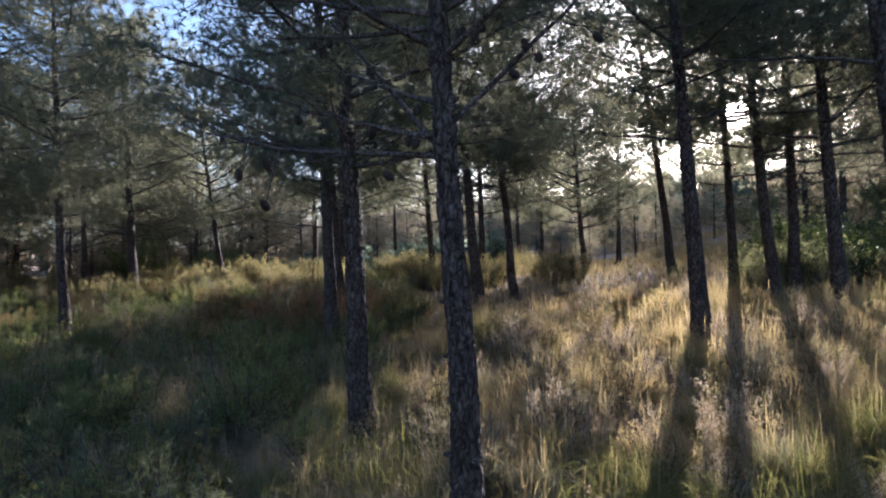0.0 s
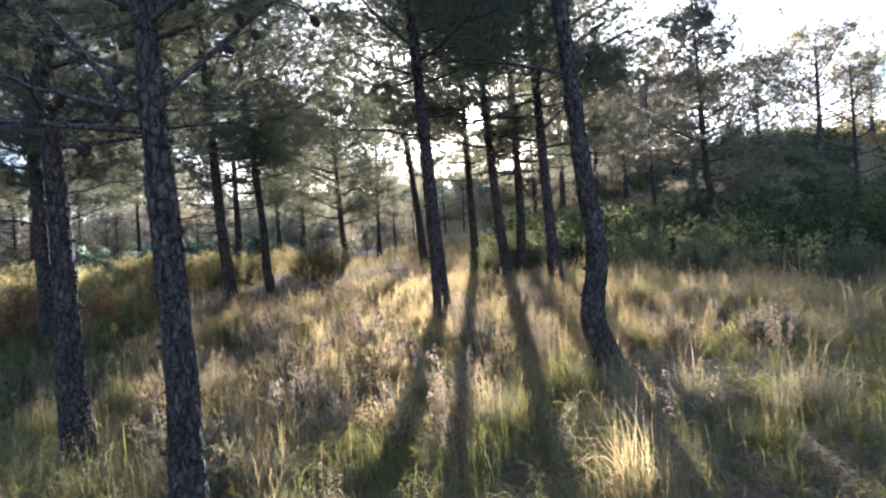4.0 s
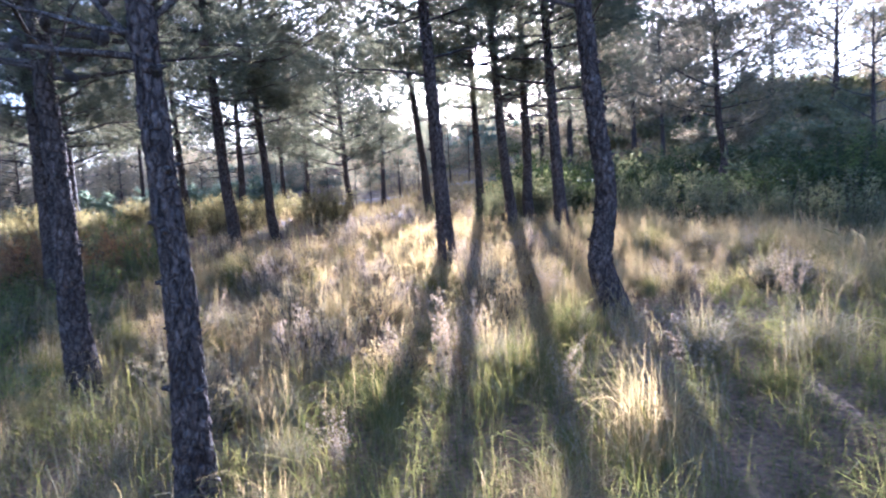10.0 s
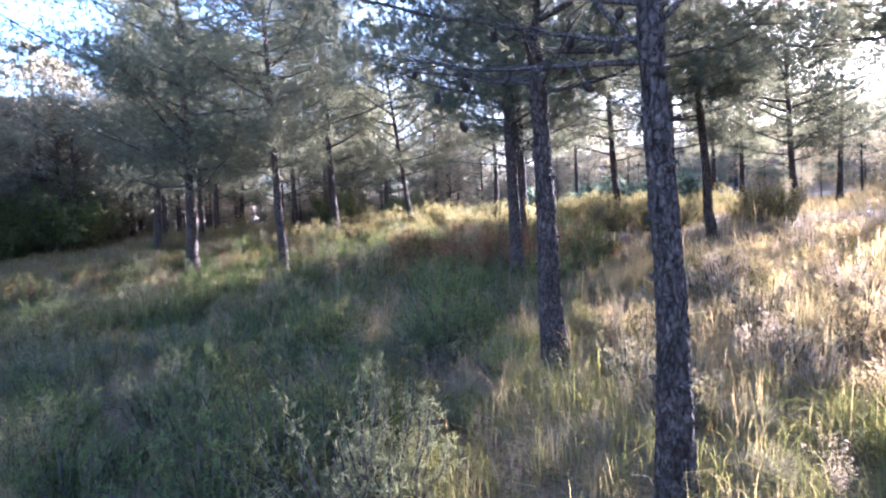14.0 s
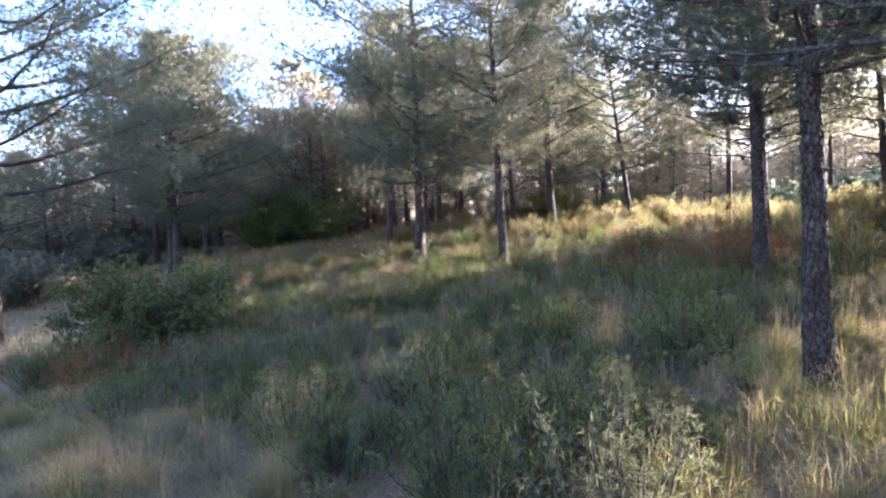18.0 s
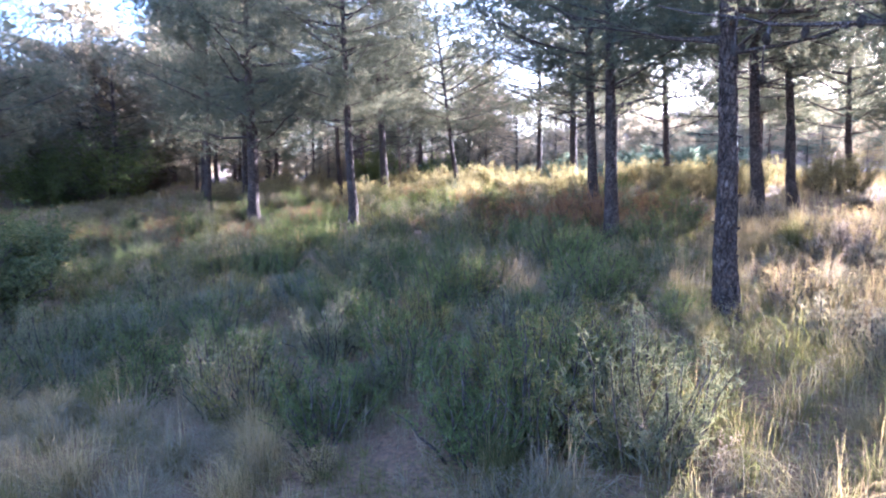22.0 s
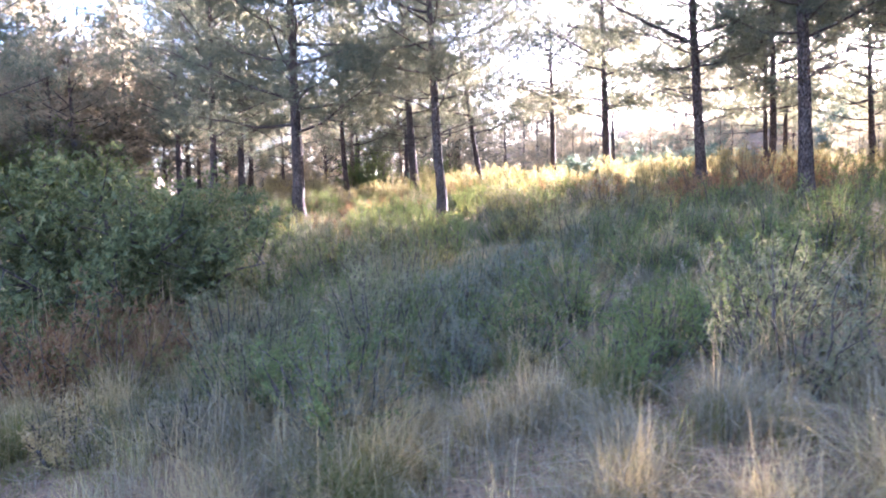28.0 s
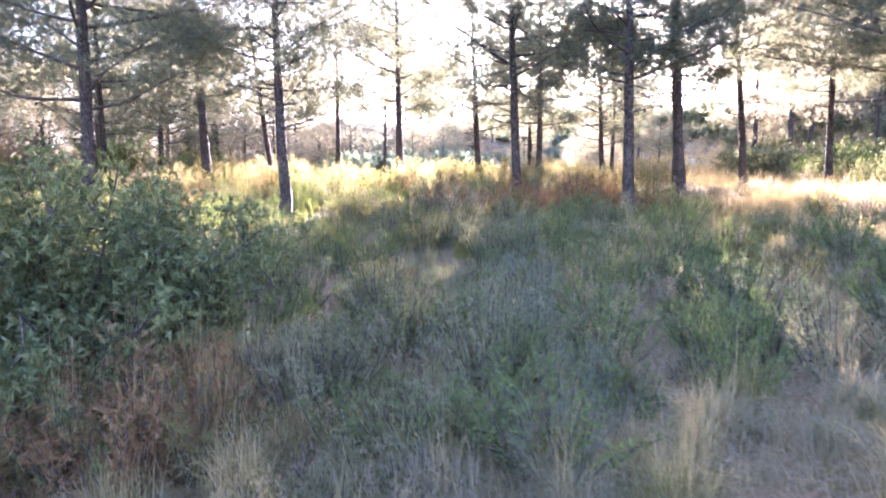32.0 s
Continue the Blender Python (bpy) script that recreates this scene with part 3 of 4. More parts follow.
for i, (x, y, d, h, lx, c) in enumerate(MID):
    far = math.hypot(x + 1, y) > 14
    pine(x, y, d * 0.86, h, c - (0.3 if y > 21 and x > -7 else 1.1 if y > 17 and x > -9.5 else 1.0 if y > 21 else 0.6 if x > 4 else 0.25), (2.4 if not far else 3.0) + 0.9 * (d > 0.32), (lx, 0.0), [(0.5, 0.05 * math.sin(i * 2.1), 0, 0.4)], 40 + i, 48 if not far else 38, 14 if not far else 12, (20 if not far else 15) + (14 if d > 0.32 else 0), 10 if not far else 9, 0.13 if not far else 0.16, 0.0085 if not far else 0.0155, coarse=1 if far else 0, limb_parts=not far, cones=0 if math.hypot(x + 1, y) > 21 else 12, bare=6 if not far else 4, thin=0.5 if x > -14 and x < -11.5 and y > 22 else (0.88 if far and y > 16 and -9 < x < 2 else 0.95 if far else 1.0), bark=BARK_PALE if (x, y) in PALE else None, heavy=[(2.9, 3.0, 2.3, 0.4)] if (x, y) == (-2.36, 12.2) else ())

# the old pine on the bank, the sparse sunlit one and the small bare one
pine(13.2, 5.6, 0.46, 10.0, 3.2, 3.2, (-0.04, 0.0), [], 90, 34, 12, 10, 9, 0.16, 0.024, thin=0.85, label="old pine with a thick grey trunk on the bank", limb_parts=False)
pine(11.6, 11.6, 0.2, 6.6, 1.4, 1.7, (-0.03, 0.0), [(1.2, 0.15, 0, 0.5)], 91, 36, 12, 15, 9, 0.12, 0.024, thin=0.8, leaf=NEEDLE_FAR, label="sparse sunlit pine above the bank bushes", limb_parts=False)
pine(14.8, 10.2, 0.15, 4.4, 1.2, 1.6, (0.0, 0.0), [], 92, 18, 8, 3, 6, 0.1, 0.012, thin=0.4, label="small half-bare grey pine on the slope", limb_parts=False)


def umbrella(f):
    return np.interp(f, [0, 0.2, 0.6, 1.0], [0.8, 1.0, 0.9, 0.35])


def sun_room(x, y):
    """How high a tree may rise here before its shadow reaches the open crest or the sunlit glade."""
    k, room = math.tan(radians(SUN_AZ)), 99.0
    for edge, xa, xb in ((18.5, -11.0, 4.0), (8.0, -0.5, 11.0)):
        xe = x - (y - edge) * k
        if y > edge and xa < xe < xb:
            room = min(room, at(xe, edge) + 0.5 + (y - edge) / math.cos(radians(SUN_AZ)) * math.tan(radians(SUN_EL - 0.9)))
    return room


# ---- far pines: four shapes, copied ----
def far_pines():
    shapes = []
    for k, (h, c, r, sh) in enumerate([(7.5, 1.5, 2.6, None), (8.5, 1.9, 2.5, None), (6.0, 0.9, 2.8, umbrella), (6.4, 1.3, 3.3, umbrella)]):
        shapes.append(pine(-60 - 5 * k, 60, 0.28, h, c, r, (0.02, 0), (), 200 + k, 32, 9, 8, 6, 0.21, 0.04, coarse=2, leaf=NEEDLE_FAR, limb_parts=False, label="distant pine with a rounded green crown", shape=sh))
    open_pine = pine(-80, 60, 0.2, 6.2, 1.1, 2.7, (0.02, 0), (), 210, 32, 9, 11, 6, 0.16, 0.036, coarse=2, leaf=NEEDLE_FAR, limb_parts=False, thin=0.6, label="open young pine with thin sunlit needles", shape=umbrella)
    rng = np.random.default_rng(6)
    for i in range(16):
        a, d = radians(-24 + 36 * (i + rng.uniform(0, 1)) / 16), rng.uniform(28, 40)
        x, y = d * math.sin(a), d * math.cos(a)
        k = min(rng.uniform(0.5, 0.78), (sun_room(x, y) - at(x, y)) / 6.6)
        copy_thing(open_pine, pose(x, y, at(x, y) - 0.05, 0, 0, rng.uniform(0, 360))).scale = (k * 1.1, k * 1.1, k)
    rng = np.random.default_rng(5)
    spots = []

    def around(n, aa, ab, da, db, ka, kb):
        for i in range(n):
            a, d = radians(rng.uniform(aa, ab)), rng.uniform(da, db)
            spots.append((d * math.sin(a), d * math.cos(a), rng.uniform(ka, kb)))

    around(34, -74, -40, 30, 48, 0.85, 1.15)      # the wood beyond the crest on the shady side
    around(16, -44, -14, 30, 46, 0.75, 1.05)
    around(12, -9, 36, 46, 62, 0.9, 1.3)
    around(9, 12, 33, 25, 35, 0.75, 1.1)
    around(16, -88, -52, 34, 55, 0.75, 1.1)      # beyond the track
    around(10, 31, 42, 32, 48, 0.6, 0.85)        # valley and hill straight ahead
    around(22, 8, 36, 46, 78, 0.9, 1.4)
    around(24, -36, 9, 40, 76, 0.9, 1.4)
    around(4, 68, 80, 44, 50, 0.8, 1.0)        # the ridge
    around(6, -180, -100, 20, 45, 0.9, 1.2)     # behind the walker
    around(6, 95, 180, 20, 45, 0.9, 1.2)
    dome = pine(-70, 70, 0.26, 4.7, 0.5, 3.0, (0.02, 0), (), 215, 36, 10, 9, 6, 0.19, 0.036, coarse=2, leaf=NEEDLE_FAR, limb_parts=False, label="broad domed pine on the ridge", shape=umbrella)
    for a, d, k in ((48.2, 40, 1.15), (52.6, 38, 1.3), (56.0, 40, 0.95), (64.2, 36, 1.35), (39.0, 40, 1.5), (43.8, 42, 1.1), (67.5, 38, 1.3), (71.5, 40, 1.2)):
        x, y = d * math.sin(radians(a)), d * math.cos(radians(a))
        copy_thing(dome, pose(x, y, at(x, y) - 0.05, 0, 0, a * 7)).scale = (k, k, k)
    for i, (a, d, k) in enumerate(((29.5, 26, 0.85), (32, 25, 0.95), (33.5, 33, 1.1), (35, 28, 0.9), (37.5, 31, 0.85), (40, 27, 0.7), (42, 33, 0.75))):
        x, y = d * math.sin(radians(a)), d * math.cos(radians(a))
        copy_thing(shapes[i % 2], pose(x, y, at(x, y) - 0.05, 0, 0, a * 31)).scale = (k, k, k)
    for i, (x, y, s) in enumerate(spots):
        src = shapes[i % 4] if i < 38 else open_pine if y < 48 and -46 < math.degrees(math.atan2(x, y)) < 37 else shapes[2 + i % 2]
        ob = copy_thing(src, pose(x, y, at(x, y) - 0.05, 0, 0, rng.uniform(0, 360)))
        s = min(s, max(0.3, (sun_room(x, y) - at(x, y)) / 7.2))
        ob.scale = (s, s, s)


far_pines()


# ---- shrubs ----
def shrub_shape(name, seed, stems, height, spread, leaf, size, per_stem, upright=0.7, wood=None, width=0.4, low=0.15):
    """A bush of many thin stems with small leaves along them."""
    rng = np.random.default_rng(seed)
    root = new(name)
    wood_bag, P, W = Bag(), [], []
    for i in range(stems):
        a, r = rng.uniform(0, 2 * np.pi), math.sqrt(rng.uniform(0, 1)) * spread
        o = np.array([math.cos(a), math.sin(a), 0])
        h = height * rng.uniform(0.55, 1.1) * (1 - 0.35 * (r / spread) ** 2)
        s = np.linspace(0, 1, 5)[:, None]
        pts = o * r * 0.35 + (o * r * (1 - upright * 0.5) * 0.9) * s + np.array([0, 0, h]) * s + rng.standard_normal((5, 3)) * 0.04 * height * s
        v, t = tube(pts, np.linspace(0.006 + 0.004 * height, 0.0015, 5), 3)
        wood_bag.add(v, t)
        q = rng.uniform(low, 1.03, per_stem)
        b = np.stack([np.interp(q, s[:, 0], pts[:, c]) for c in range(3)], -1)
        w = unit(rng.standard_normal((per_stem, 3)) * np.array([1, 1, 0.5]) + np.array([0, 0, upright]))
        P.append(b + w * size * 0.5 * rng.uniform(0, 1, (per_stem, 1)) + rng.standard_normal((per_stem, 3)) * 0.04 * spread)
        W.append(w)
    tagged(part("stemwork", shade(wood_bag.mesh("stemwork", wood or TWIG)), root), kind="stuff")
    v, t = tufts(np.concatenate(P), np.concatenate(W), rng, 4, size, size * width, 0.6)
    tagged(part("foliage", raw_mesh("foliage", v, t, leaf), root), kind="stuff")
    return root


def plant_shrubs(shapes, spots, label, group, seed):
    rng = np.random.default_rng(seed)
    for s in shapes:
        tagged(s, label, "shrub", group)
    for i, (x, y, k) in enumerate(spots):
        src = shapes[i % len(shapes)]
        m = pose(x, y, at(x, y) - 0.02, 0, 0, rng.uniform(0, 360))
        if i < len(shapes):
            ob = src
            ob.matrix_basis = m
        else:
            ob = copy_thing(src, m)
        ob.scale = (k, k, k * rng.uniform(0.85, 1.15))


def strew(rng, n, xa, xb, ya, yb, ka, kb, keep=lambda x, y: True):
    out = []
    while len(out) < n:
        x, y = rng.uniform(xa, xb), rng.uniform(ya, yb)
        if keep(x, y):
            out.append((x, y, rng.uniform(ka, kb)))
    return out


R = np.random.default_rng(77)
gold = [shrub_shape("scrub_bush", 300 + k, 34, 0.72, 0.45, GOLD, 0.048, 34, width=0.2) for k in range(3)]
plant_shrubs(gold, strew(R, 130, -17, 3, 13.5, 22, 0.7, 1.4, lambda x, y: y > 14.3 - 0.1 * x) + strew(R, 22, -24, -13.5, 10.5, 15, 0.6, 1.1), "golden-green scrub bush on the sunlit crest", "crest scrub", 1)
rust = [shrub_shape("dead_bush", 320 + k, 36, 0.6, 0.45, RUST, 0.042, 32, width=0.22) for k in range(2)]
plant_shrubs(rust, [(-2.7, 11.2, 1.2), (-3.4, 10.6, 1.0), (-4.3, 11.0, 1.1), (-3.9, 12.0, 1.0), (-2.0, 10.4, 0.9), (-5.2, 10.2, 0.7), (-3.0, 9.4, 0.8), (-1.9, 9.3, 0.9), (-8.2, 3.1, 1.2), (-7.75, 3.05, 1.15), (-8.75, 3.2, 1.0), (-7.95, 2.75, 0.95), (-8.45, 2.8, 0.85), (-1.2, 10.2, 1.1), (-0.6, 9.6, 0.9), (-2.6, 9.9, 1.0), (-3.6, 8.9, 0.8)], "dry rust-brown bush among the grass", "dead bushes", 2)
herb = [shrub_shape("herb_clump", 340 + k, 30, 0.46, 0.38, m, 0.03, 44, 0.8, width=0.15) for k, m in enumerate((HERB, HERB, SAGE, GREEN, HERB, SAGE))]
plant_shrubs(herb, strew(R, 290, -12, -0.8, 2.2, 9, 0.55, 1.45, lambda x, y: abs(x + 0.6) + abs(y - 4.4) > 0.5), "grey-green aromatic bush in the shade", "shade bushes", 3)
scrub = [shrub_shape("low_shrub", 345 + k, 30, 0.52, 0.42, m, 0.033, 42, 0.8, width=0.16) for k, m in enumerate((HERB, SAGE, GREEN, GREY, HERB, RUST))]
plant_shrubs(scrub, strew(R, 260, -15, -0.8, 8.5, 16, 0.55, 1.4), "low green and brown shrub below the crest", "low shrubs", 18)
thyme = [shrub_shape("dry_thyme", 350 + k, 32, 0.34, 0.3, m, 0.024, 34, 1.0, width=0.2) for k, m in enumerate((STRAW, GREY, PINK))]
plant_shrubs(thyme, strew(R, 110, -0.2, 5.5, 3.2, 12, 0.6, 1.35, lambda x, y: (x - 3.04) ** 2 + (y - 3.75) ** 2 > 0.2) + strew(R, 30, -9, -1, 1.6, 5, 0.5, 1.0, lambda x, y: y > 1.4), "dry pinkish-grey thyme cushion in the grass", "dry thyme", 16)
dark = [shrub_shape("evergreen_bush", 360 + k, 44, 1.2, 0.95, SHINY, 0.07, 36, 0.5, width=0.35) for k in range(3)]
plant_shrubs(dark, strew(R, 46, 6.5, 20, 3.5, 15, 0.7, 1.25, lambda x, y: 0.77 * x + 0.64 * y > 11.5), "dark evergreen bush on the bank", "bank bushes", 4)
pale = [shrub_shape("broom_bush", 380 + k, 36, 1.0, 0.6, SAGE, 0.07, 22, 1.2, width=0.25) for k in range(2)]
plant_shrubs(pale, strew(R, 80, 4.5, 17, 1.5, 13, 0.45, 0.95, lambda x, y: 9.2 < 0.8 * x + 0.6 * y < 13.5) + [(5.3, 2.5, 0.8), (5.9, 2.1, 0.85), (6.4, 3.1, 0.9), (7.0, 1.9, 0.9), (6.2, 1.5, 0.7)], "tall grey-green broom bush on the bank", "bank broom", 5)
# valley bushes carry the haze in their leaf colour
valley = [shrub_shape("valley_bush", 400 + k, 22, 1.0, 1.1, HAZE_LEAF, 0.2, 18, 0.6) for k in range(2)]
plant_shrubs(valley, strew(R, 160, -14, 40, 26, 60, 0.7, 1.7, lambda x, y: not (2 < x < 15 and 25.4 < y < 32)), "green bush on the far slope, haze put into its pale leaf colour", "valley bushes", 6)
plant_shrubs([shrub_shape("thicket_bush", 410 + k, 60, 2.3, 1.9, HERB, 0.11, 62, 0.5, width=0.26) for k in range(2)], [(-22.5, 18.6, 1.2), (-24.5, 17.2, 1.1), (-26.0, 19.0, 1.2), (-25.0, 21.5, 0.9), (-13.2, 24.5, 0.8), (-10.5, 26.5, 0.7), (-5.2, 27.5, 0.6), (9.5, 9.2, 0.4), (15.5, 8.0, 0.75), (16.5, 6.3, 0.8), (14.0, 9.6, 0.6)], "tall dark evergreen thicket in the shade", "thickets", 12)
slope = [shrub_shape("slope_bush", 415 + k, 26, 1.1, 0.9, NEEDLE_FAR, 0.13, 20, 0.6) for k in range(2)]
plant_shrubs(slope, strew(R, 170, -46, -14, 3, 30, 0.7, 1.9, lambda x, y: y < -0.75 * x + 4 and y > -0.28 * x - 1.5 and math.hypot(x + 18, y - 9) > 6 and not (x > -28 and 9 < y < 18)), "grey-green bush beyond the track", "slope bushes", 13)
plant_shrubs([shrub_shape("hill_bush", 418 + k, 20, 1.0, 0.9, SAGE, 0.18, 15, 0.6) for k in range(2)], strew(R, 220, 10, 52, 6, 46, 0.7, 1.5, lambda x, y: 0.77 * x + 0.64 * y > 15 and x > y * 0.45), "grey-green bush on the hillside", "hill bushes", 14)
hedge = [shrub_shape("wood_edge_bush", 430 + k, 30, 1.6, 1.5, NEEDLE_FAR, 0.24, 16, 0.6) for k in range(2)]
spots = []
for i in range(65):
    a, d = radians(R.uniform(-88, 4)), R.uniform(44, 66)
    spots.append((d * math.sin(a), d * math.cos(a), R.uniform(1.0, 2.0)))
plant_shrubs(hedge, spots, "shaded bushes at the far edge of the wood", "wood edge", 15)


def branching_bush(name, seed, boughs, height, spread, leaf, size, per_twig):
    """A bush of a few crooked boughs that fork into twigs, with leaves in clumps towards their ends."""
    rng = np.random.default_rng(seed)
    root = new(name)
    P, W = [], []
    for i in range(boughs):
        a, r = 2.399 * i + rng.uniform(-0.3, 0.3), spread * rng.uniform(0.35, 1.0)
        o = np.array([math.cos(a), math.sin(a), 0])
        q = np.linspace(0, 1, 7)[:, None]
        top = height * rng.uniform(0.7, 1.05) * (1 - 0.3 * (r / spread) ** 2)
        pts = o * r * q ** 1.3 + np.array([0, 0, top]) * q ** 0.8 + np.cumsum(rng.standard_normal((7, 3)), 0) * 0.03 * q
        part("bough", shade(raw_mesh("bough", *tube(pts, np.linspace(0.017, 0.004, 7), 5), TWIG)), root)
        bag = Bag()
        for j in range(9):
            k = rng.uniform(0.4, 1.0)
            b = np.array([np.interp(k, q[:, 0], pts[:, c]) for c in range(3)])
            d = unit(o * rng.uniform(-0.2, 1) + rng.standard_normal(3) * 0.6 + np.array([0, 0, 0.35]))
            e = b + d * rng.uniform(0.14, 0.34)
            bag.add(*tube(np.stack([b, (b + e) / 2 + rng.standard_normal(3) * 0.015, e]), [0.006, 0.004, 0.002], 3))
            P.append(b + (e - b) * rng.uniform(0.35, 1.15, (per_twig, 1)) + rng.standard_normal((per_twig, 3)) * 0.055)
            W.append(unit(rng.standard_normal((per_twig, 3)) + d * 0.5 + np.array([0, 0, 0.3])))
        tagged(part("twigwork", shade(bag.mesh("twigwork", TWIG)), root), kind="stuff")
    v, t = tufts(np.concatenate(P), np.concatenate(W), rng, 4, size, size * 0.5, 0.7)
    tagged(part("foliage", raw_mesh("foliage", v, t, leaf), root), kind="stuff")
    return root


oak = [branching_bush("lentisk_bush", 420, 30, 1.15, 1.15, OLIVE, 0.042, 40)]
plant_shrubs(oak, [(-8.4, 3.95, 1.15)], "broad leathery-leaved green bush beside the way", "lentisk", 7)
rosemary = [shrub_shape("rosemary_bush", 440 + k, 46, 0.6, 0.6, BLUE if k else SAGE, 0.032, 46, 1.0, width=0.16) for k in range(2)]
plant_shrubs(rosemary, [(-6.0, 3.1, 1.0), (-0.95, 4.50, 0.45), (-6.5, 2.6, 0.9), (-5.6, 3.6, 0.9), (-6.3, 3.9, 0.9), (-5.9, 2.3, 0.8), (-6.9, 3.5, 0.9), (-5.3, 4.4, 0.9), (-6.4, 4.7, 1.0), (-4.9, 5.2, 0.8), (-7.0, 2.3, 0.6), (-5.5, 2.9, 0.7)], "grey-green needle-leaved bush with upright sprigs", "rosemary", 8)


# ---- grass ----
def blades(P, rng, length, width, bend, wind, fine=True):
    """Arching grass blades, each of three tapering lengths."""
    n = len(P)
    a = rng.uniform(0, 2 * np.pi, n)
    o = np.stack([np.cos(a), np.sin(a), 0 * a], -1) + wind
    L = (length * rng.uniform(0.4, 1.15, n))[:, None]
    b = np.clip(bend * rng.uniform(0.25, 1.4, n), 0, 1.15)[:, None]
    side = unit(np.cross(o, rng.standard_normal((n, 3)) * 0.6 + np.array([0, 0, 1.0]))) * width * 0.5 * rng.uniform(0.6, 1.3, n)[:, None]
    up = np.array([0, 0, 1.0])
    rows = []
    for q, w in ((0.0, 0.8), (0.38, 1.0), (0.72, 0.7)) if fine else ((0.0, 0.8), (0.55, 0.9)):
        c = P + L * (up * (q - 0.42 * b * q ** 3) + o * (0.72 * b * q ** 2))
        rows += [c - side * w, c + side * w]
    rows.append(P + L * (up * (1 - 0.42 * b - 0.12 * b * b) + o * 0.74 * b))
    V = np.stack(rows, 1).reshape(-1, 3)
    i = np.arange(n)[:, None] * (7 if fine else 5)
    faces = ((0, 1, 3), (0, 3, 2), (2, 3, 5), (2, 5, 4), (4, 5, 6)) if fine else ((0, 1, 3), (0, 3, 2), (2, 3, 4))
    T = np.concatenate([i + np.array(q) for q in faces], 1).reshape(-1, 3)
    return V, T


def field(x, y, seed):
    return np.sin(0.9 * x + seed) * np.cos(0.8 * y - 1.3 * seed) + 0.6 * np.sin(2.3 * x - 1.7 * y + 2 * seed) + 0.4 * np.cos(4.1 * x + 3.3 * y - seed)


def meadow():
    rng = np.random.default_rng(9)
    kinds = ("straw", "green", "grey")
    bags = {k: Bag() for k in kinds}

    def sow(n, xa, xb, ya, yb, per, length, width, keep, loose, shade_share=1.0):
        x, y = rng.uniform(xa, xb, n), rng.uniform(ya, yb, n)
        ok = keep(x, y) & ((x > -0.6) | (rng.uniform(0, 1, n) < shade_share))
        x, y = x[ok], y[ok]
        # sun and shade put into blade colour: straw in lit glade, grey in shade
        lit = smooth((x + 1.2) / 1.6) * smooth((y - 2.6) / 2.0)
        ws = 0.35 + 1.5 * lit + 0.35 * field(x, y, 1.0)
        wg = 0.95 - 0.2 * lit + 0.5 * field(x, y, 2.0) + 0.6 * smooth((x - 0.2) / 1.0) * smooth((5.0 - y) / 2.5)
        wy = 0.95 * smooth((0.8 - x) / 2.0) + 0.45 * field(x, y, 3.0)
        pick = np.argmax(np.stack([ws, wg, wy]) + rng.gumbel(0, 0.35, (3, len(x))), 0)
        tall = np.clip(rng.lognormal(-0.2, 0.38, len(x)) * (1 + 0.25 * field(x, y, 4.0)), 0.3, 1.55)
        for k, name in enumerate(kinds):
            m = pick == k
            X, Y, H = (np.repeat(a[m], per) for a in (x, y, tall))
            X, Y = X + rng.normal(0, loose, len(X)) * H, Y + rng.normal(0, loose, len(X)) * H
            P = np.stack([X, Y, land(X, Y) - 0.01], -1)
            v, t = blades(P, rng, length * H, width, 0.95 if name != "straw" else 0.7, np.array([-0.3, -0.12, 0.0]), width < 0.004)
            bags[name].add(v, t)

    sow(4200, -10, 6, -0.6, 5, 34, 0.32, 0.0024, lambda x, y: (np.hypot((x + 4.2) / 1.3, y - 3.5) > 0.75) | (rng.uniform(0, 1, len(x)) < 0.25), 0.035, 0.85)
    sow(4600, -10, 6, -0.6, 5, 20, 0.15, 0.0042, lambda x, y: y > -2, 0.12)
    sow(4600, -14, 8, 5, 10, 18, 0.36, 0.006, lambda x, y: y > -2, 0.05, 0.65)
    sow(2100, 5.5, 11.5, 0.5, 8.5, 26, 0.34, 0.0036, lambda x, y: x > 5, 0.07)
    sow(5500, -26, 14, 10, 27, 9, 0.42, 0.012, lambda x, y: x > -30, 0.08)
    sow(8500, 8, 46, 4, 46, 10, 0.5, 0.03, lambda x, y: 0.77 * x + 0.64 * y > 17, 0.2)
    sow(2500, 6, 26, 1, 27, 9, 0.42, 0.012, lambda x, y: x > -30, 0.1)
    sow(2600, -13, 9, -8, -0.4, 14, 0.26, 0.006, lambda x, y: x > -40, 0.08)
    sow(6500, -40, -10, -2, 20, 11, 0.35, 0.012, lambda x, y: (x > -40) & (y < -0.75 * x + 4), 0.12)
    for name, mat, label in (("straw", STRAW, "dry straw-coloured grass, its light tone placed for the sunlit glade"), ("green", GREEN, "green and yellowing meadow grass"), ("grey", GREY, "withered grass, its grey-violet tone placed for the shade")):
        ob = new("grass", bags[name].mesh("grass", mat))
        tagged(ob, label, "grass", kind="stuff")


meadow()


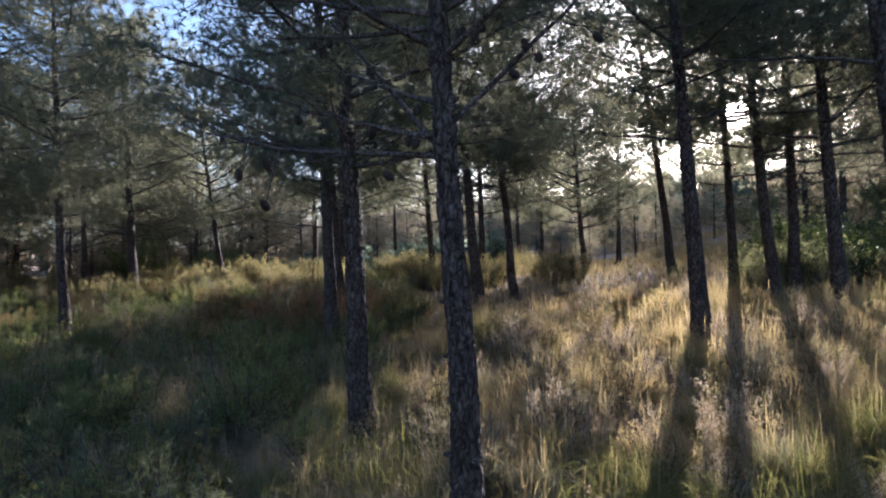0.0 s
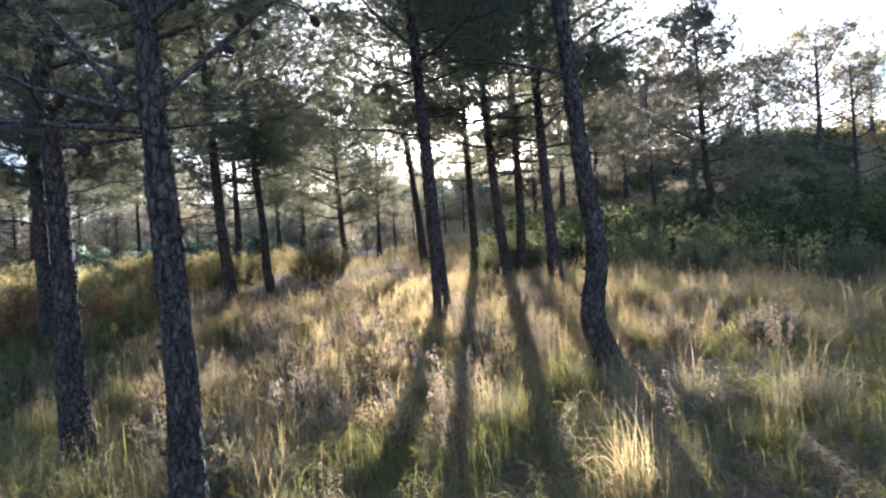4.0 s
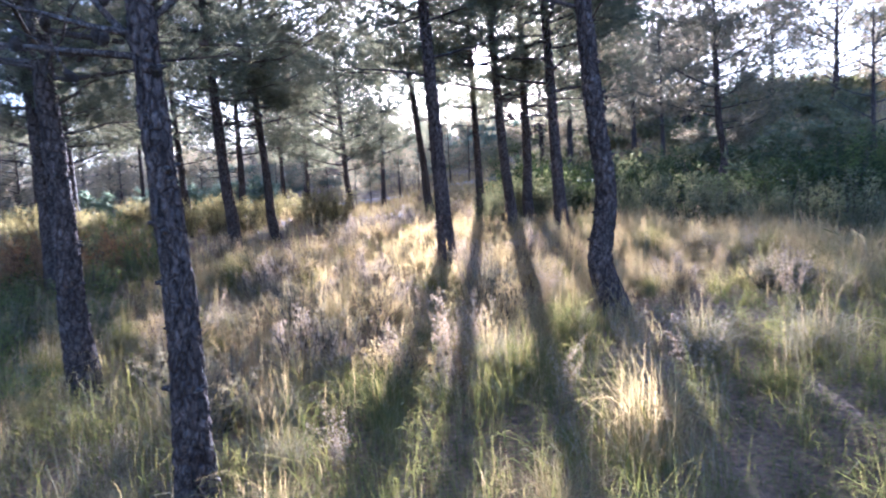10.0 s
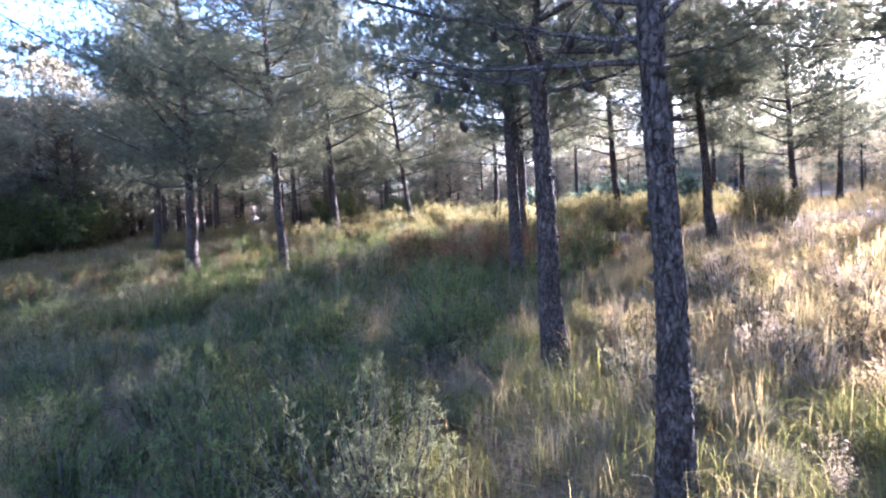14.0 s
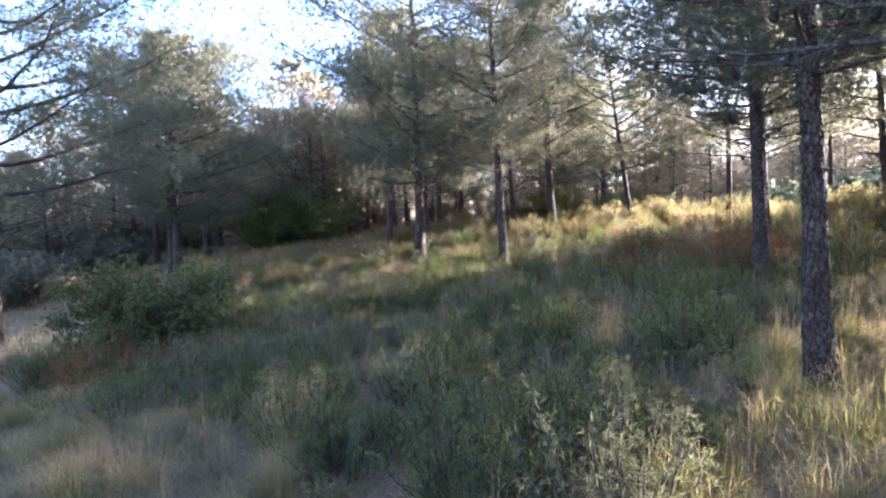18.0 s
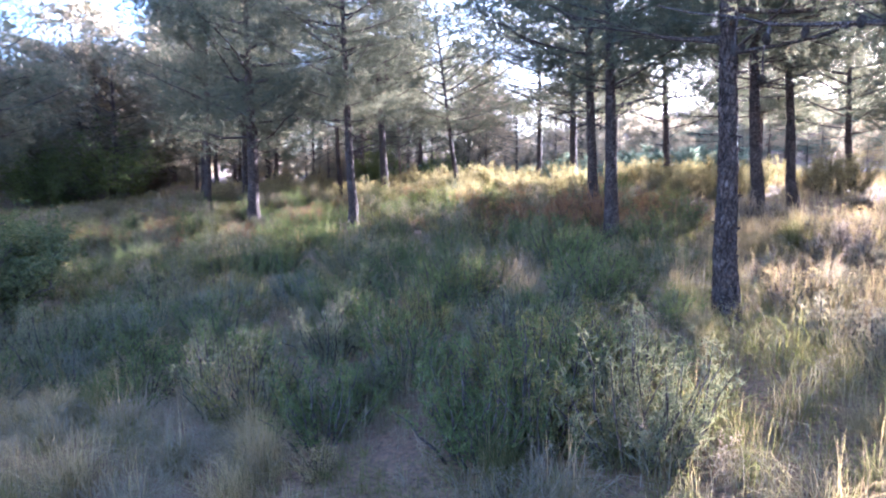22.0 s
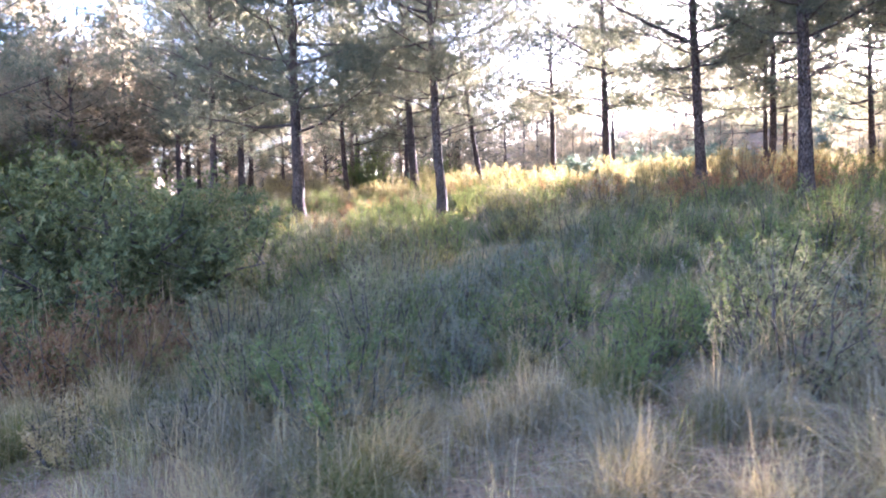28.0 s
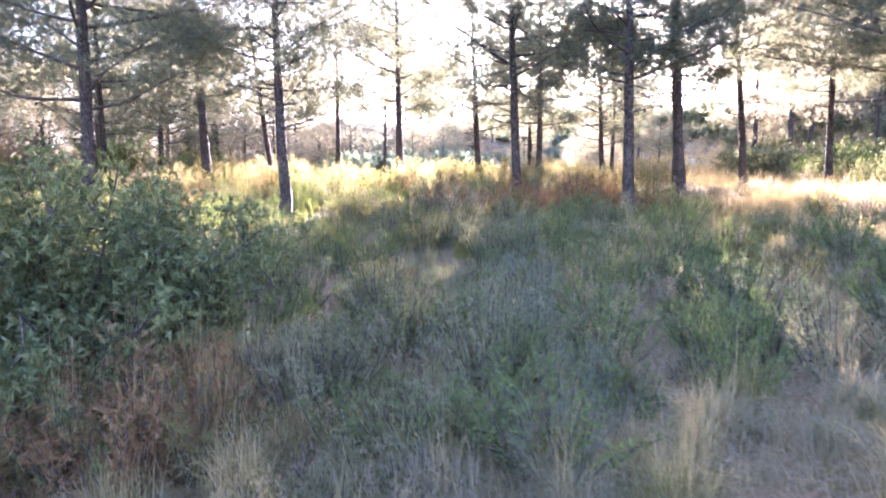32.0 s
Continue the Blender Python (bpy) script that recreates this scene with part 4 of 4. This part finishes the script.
# ---- tall dry stalks with seed heads ----
def stalk_shape(name, seed, stems, height, leaf, wood):
    rng = np.random.default_rng(seed)
    root = new(name)
    bag, P, W = Bag(), [], []
    for i in range(stems):
        d = unit(np.array([rng.uniform(-0.35, 0.35), rng.uniform(-0.35, 0.35), 1.0]))
        h = height * rng.uniform(0.6, 1.1)
        s = np.linspace(0, 1, 6)[:, None]
        pts = d * h * s + rng.standard_normal((6, 3)) * 0.02 * s
        v, t = tube(pts, np.linspace(0.003, 0.001, 6), 3)
        bag.add(v, t)
        for q in np.linspace(0.35, 1.0, 14):
            b = np.array([np.interp(q, s[:, 0], pts[:, c]) for c in range(3)])
            P.append(b[None] + rng.standard_normal((4, 3)) * 0.012)
            W.append(unit(rng.standard_normal((4, 3)) + np.array([0, 0, 0.6])))
    tagged(part("stemwork", shade(bag.mesh("stemwork", wood)), root), kind="stuff")
    v, t = tufts(np.concatenate(P), np.concatenate(W), rng, 2, 0.016, 0.006, 0.5)
    tagged(part("seed_spray", raw_mesh("seed_spray", v, t, leaf), root, "pale dry seed heads"), kind="stuff")
    return root


stalks = [stalk_shape("dry_stalk_plant", 500 + k, 9, 0.5, PINK, STRAW) for k in range(3)]
plant_shrubs(stalks, [(1.72, 3.72, 1.1), (1.62, 3.6, 0.9), (1.85, 3.62, 0.9), (2.65, 2.5, 1.0), (0.15, 4.9, 0.9), (-0.2, 4.7, 0.9), (2.55, 2.9, 0.8)] + strew(R, 130, -9, 6, 2.0, 11, 0.4, 0.9), "pale dry herb stalks with seed heads", "dry stalks", 11)


# ---- pale grass tussocks ----
def tussock_shape(seed, leaf, n, height, inner=None):
    rng = np.random.default_rng(seed)
    root = new("grass_tussock")
    for name, mat, m, h, spread in (("outer_tuft", leaf, n, height, 0.065), ("inner_tuft", inner or GREEN, n // 3, height * 0.8, 0.04), ("seed_spray", STRAW, n // 14, height * 1.3, 0.05)):
        P = np.concatenate([rng.normal(0, spread, (m, 2)), np.zeros((m, 1))], 1)
        v, t = blades(P, rng, np.full(m, h), 0.0028, 0.95 if name != "seed_spray" else 0.35, np.array([-0.1, -0.05, 0.0]))
        tagged(part(name, raw_mesh(name, v, t, mat), root), kind="stuff")
    return root


tussocks = [tussock_shape(600 + k, m, 420, h) for k, (m, h) in enumerate(((STRAW, 0.42), (GREY, 0.38), (GREEN, 0.45)))]
plant_shrubs(tussocks, [(-5.08, 2.35, 1.0), (-4.3, 2.2, 1.1), (1.1, 3.1, 1.0), (-5.6, 1.9, 1.0), (-3.6, 2.4, 1.1), (1.9, 3.0, 1.0), (-3.0, 1.9, 0.9), (-4.7, 2.0, 0.9), (2.4, 3.3, 1.1)] + strew(R, 34, -8.5, -0.8, 0.9, 2.6, 0.6, 1.1) + strew(R, 150, -9, 6, 1.5, 8, 0.6, 1.2, lambda x, y: math.hypot(x + 4.2, y - 3.5) > 0.9), "arching tussock of fine dry grass", "grass tussocks", 17)
dead_tufts = [tussock_shape(620 + k, RUST, 520, 0.62, RUST) for k in range(2)]
plant_shrubs(dead_tufts, [(-8.2, 2.95, 1.0), (-7.85, 2.8, 1.1), (-8.55, 2.75, 0.9), (-7.55, 3.05, 0.9), (-8.0, 3.35, 1.15), (-8.9, 3.0, 0.9), (-7.7, 3.5, 1.0), (-8.4, 3.3, 1.1)], "dead rust-brown grass under the green bush", "dead grass", 19)
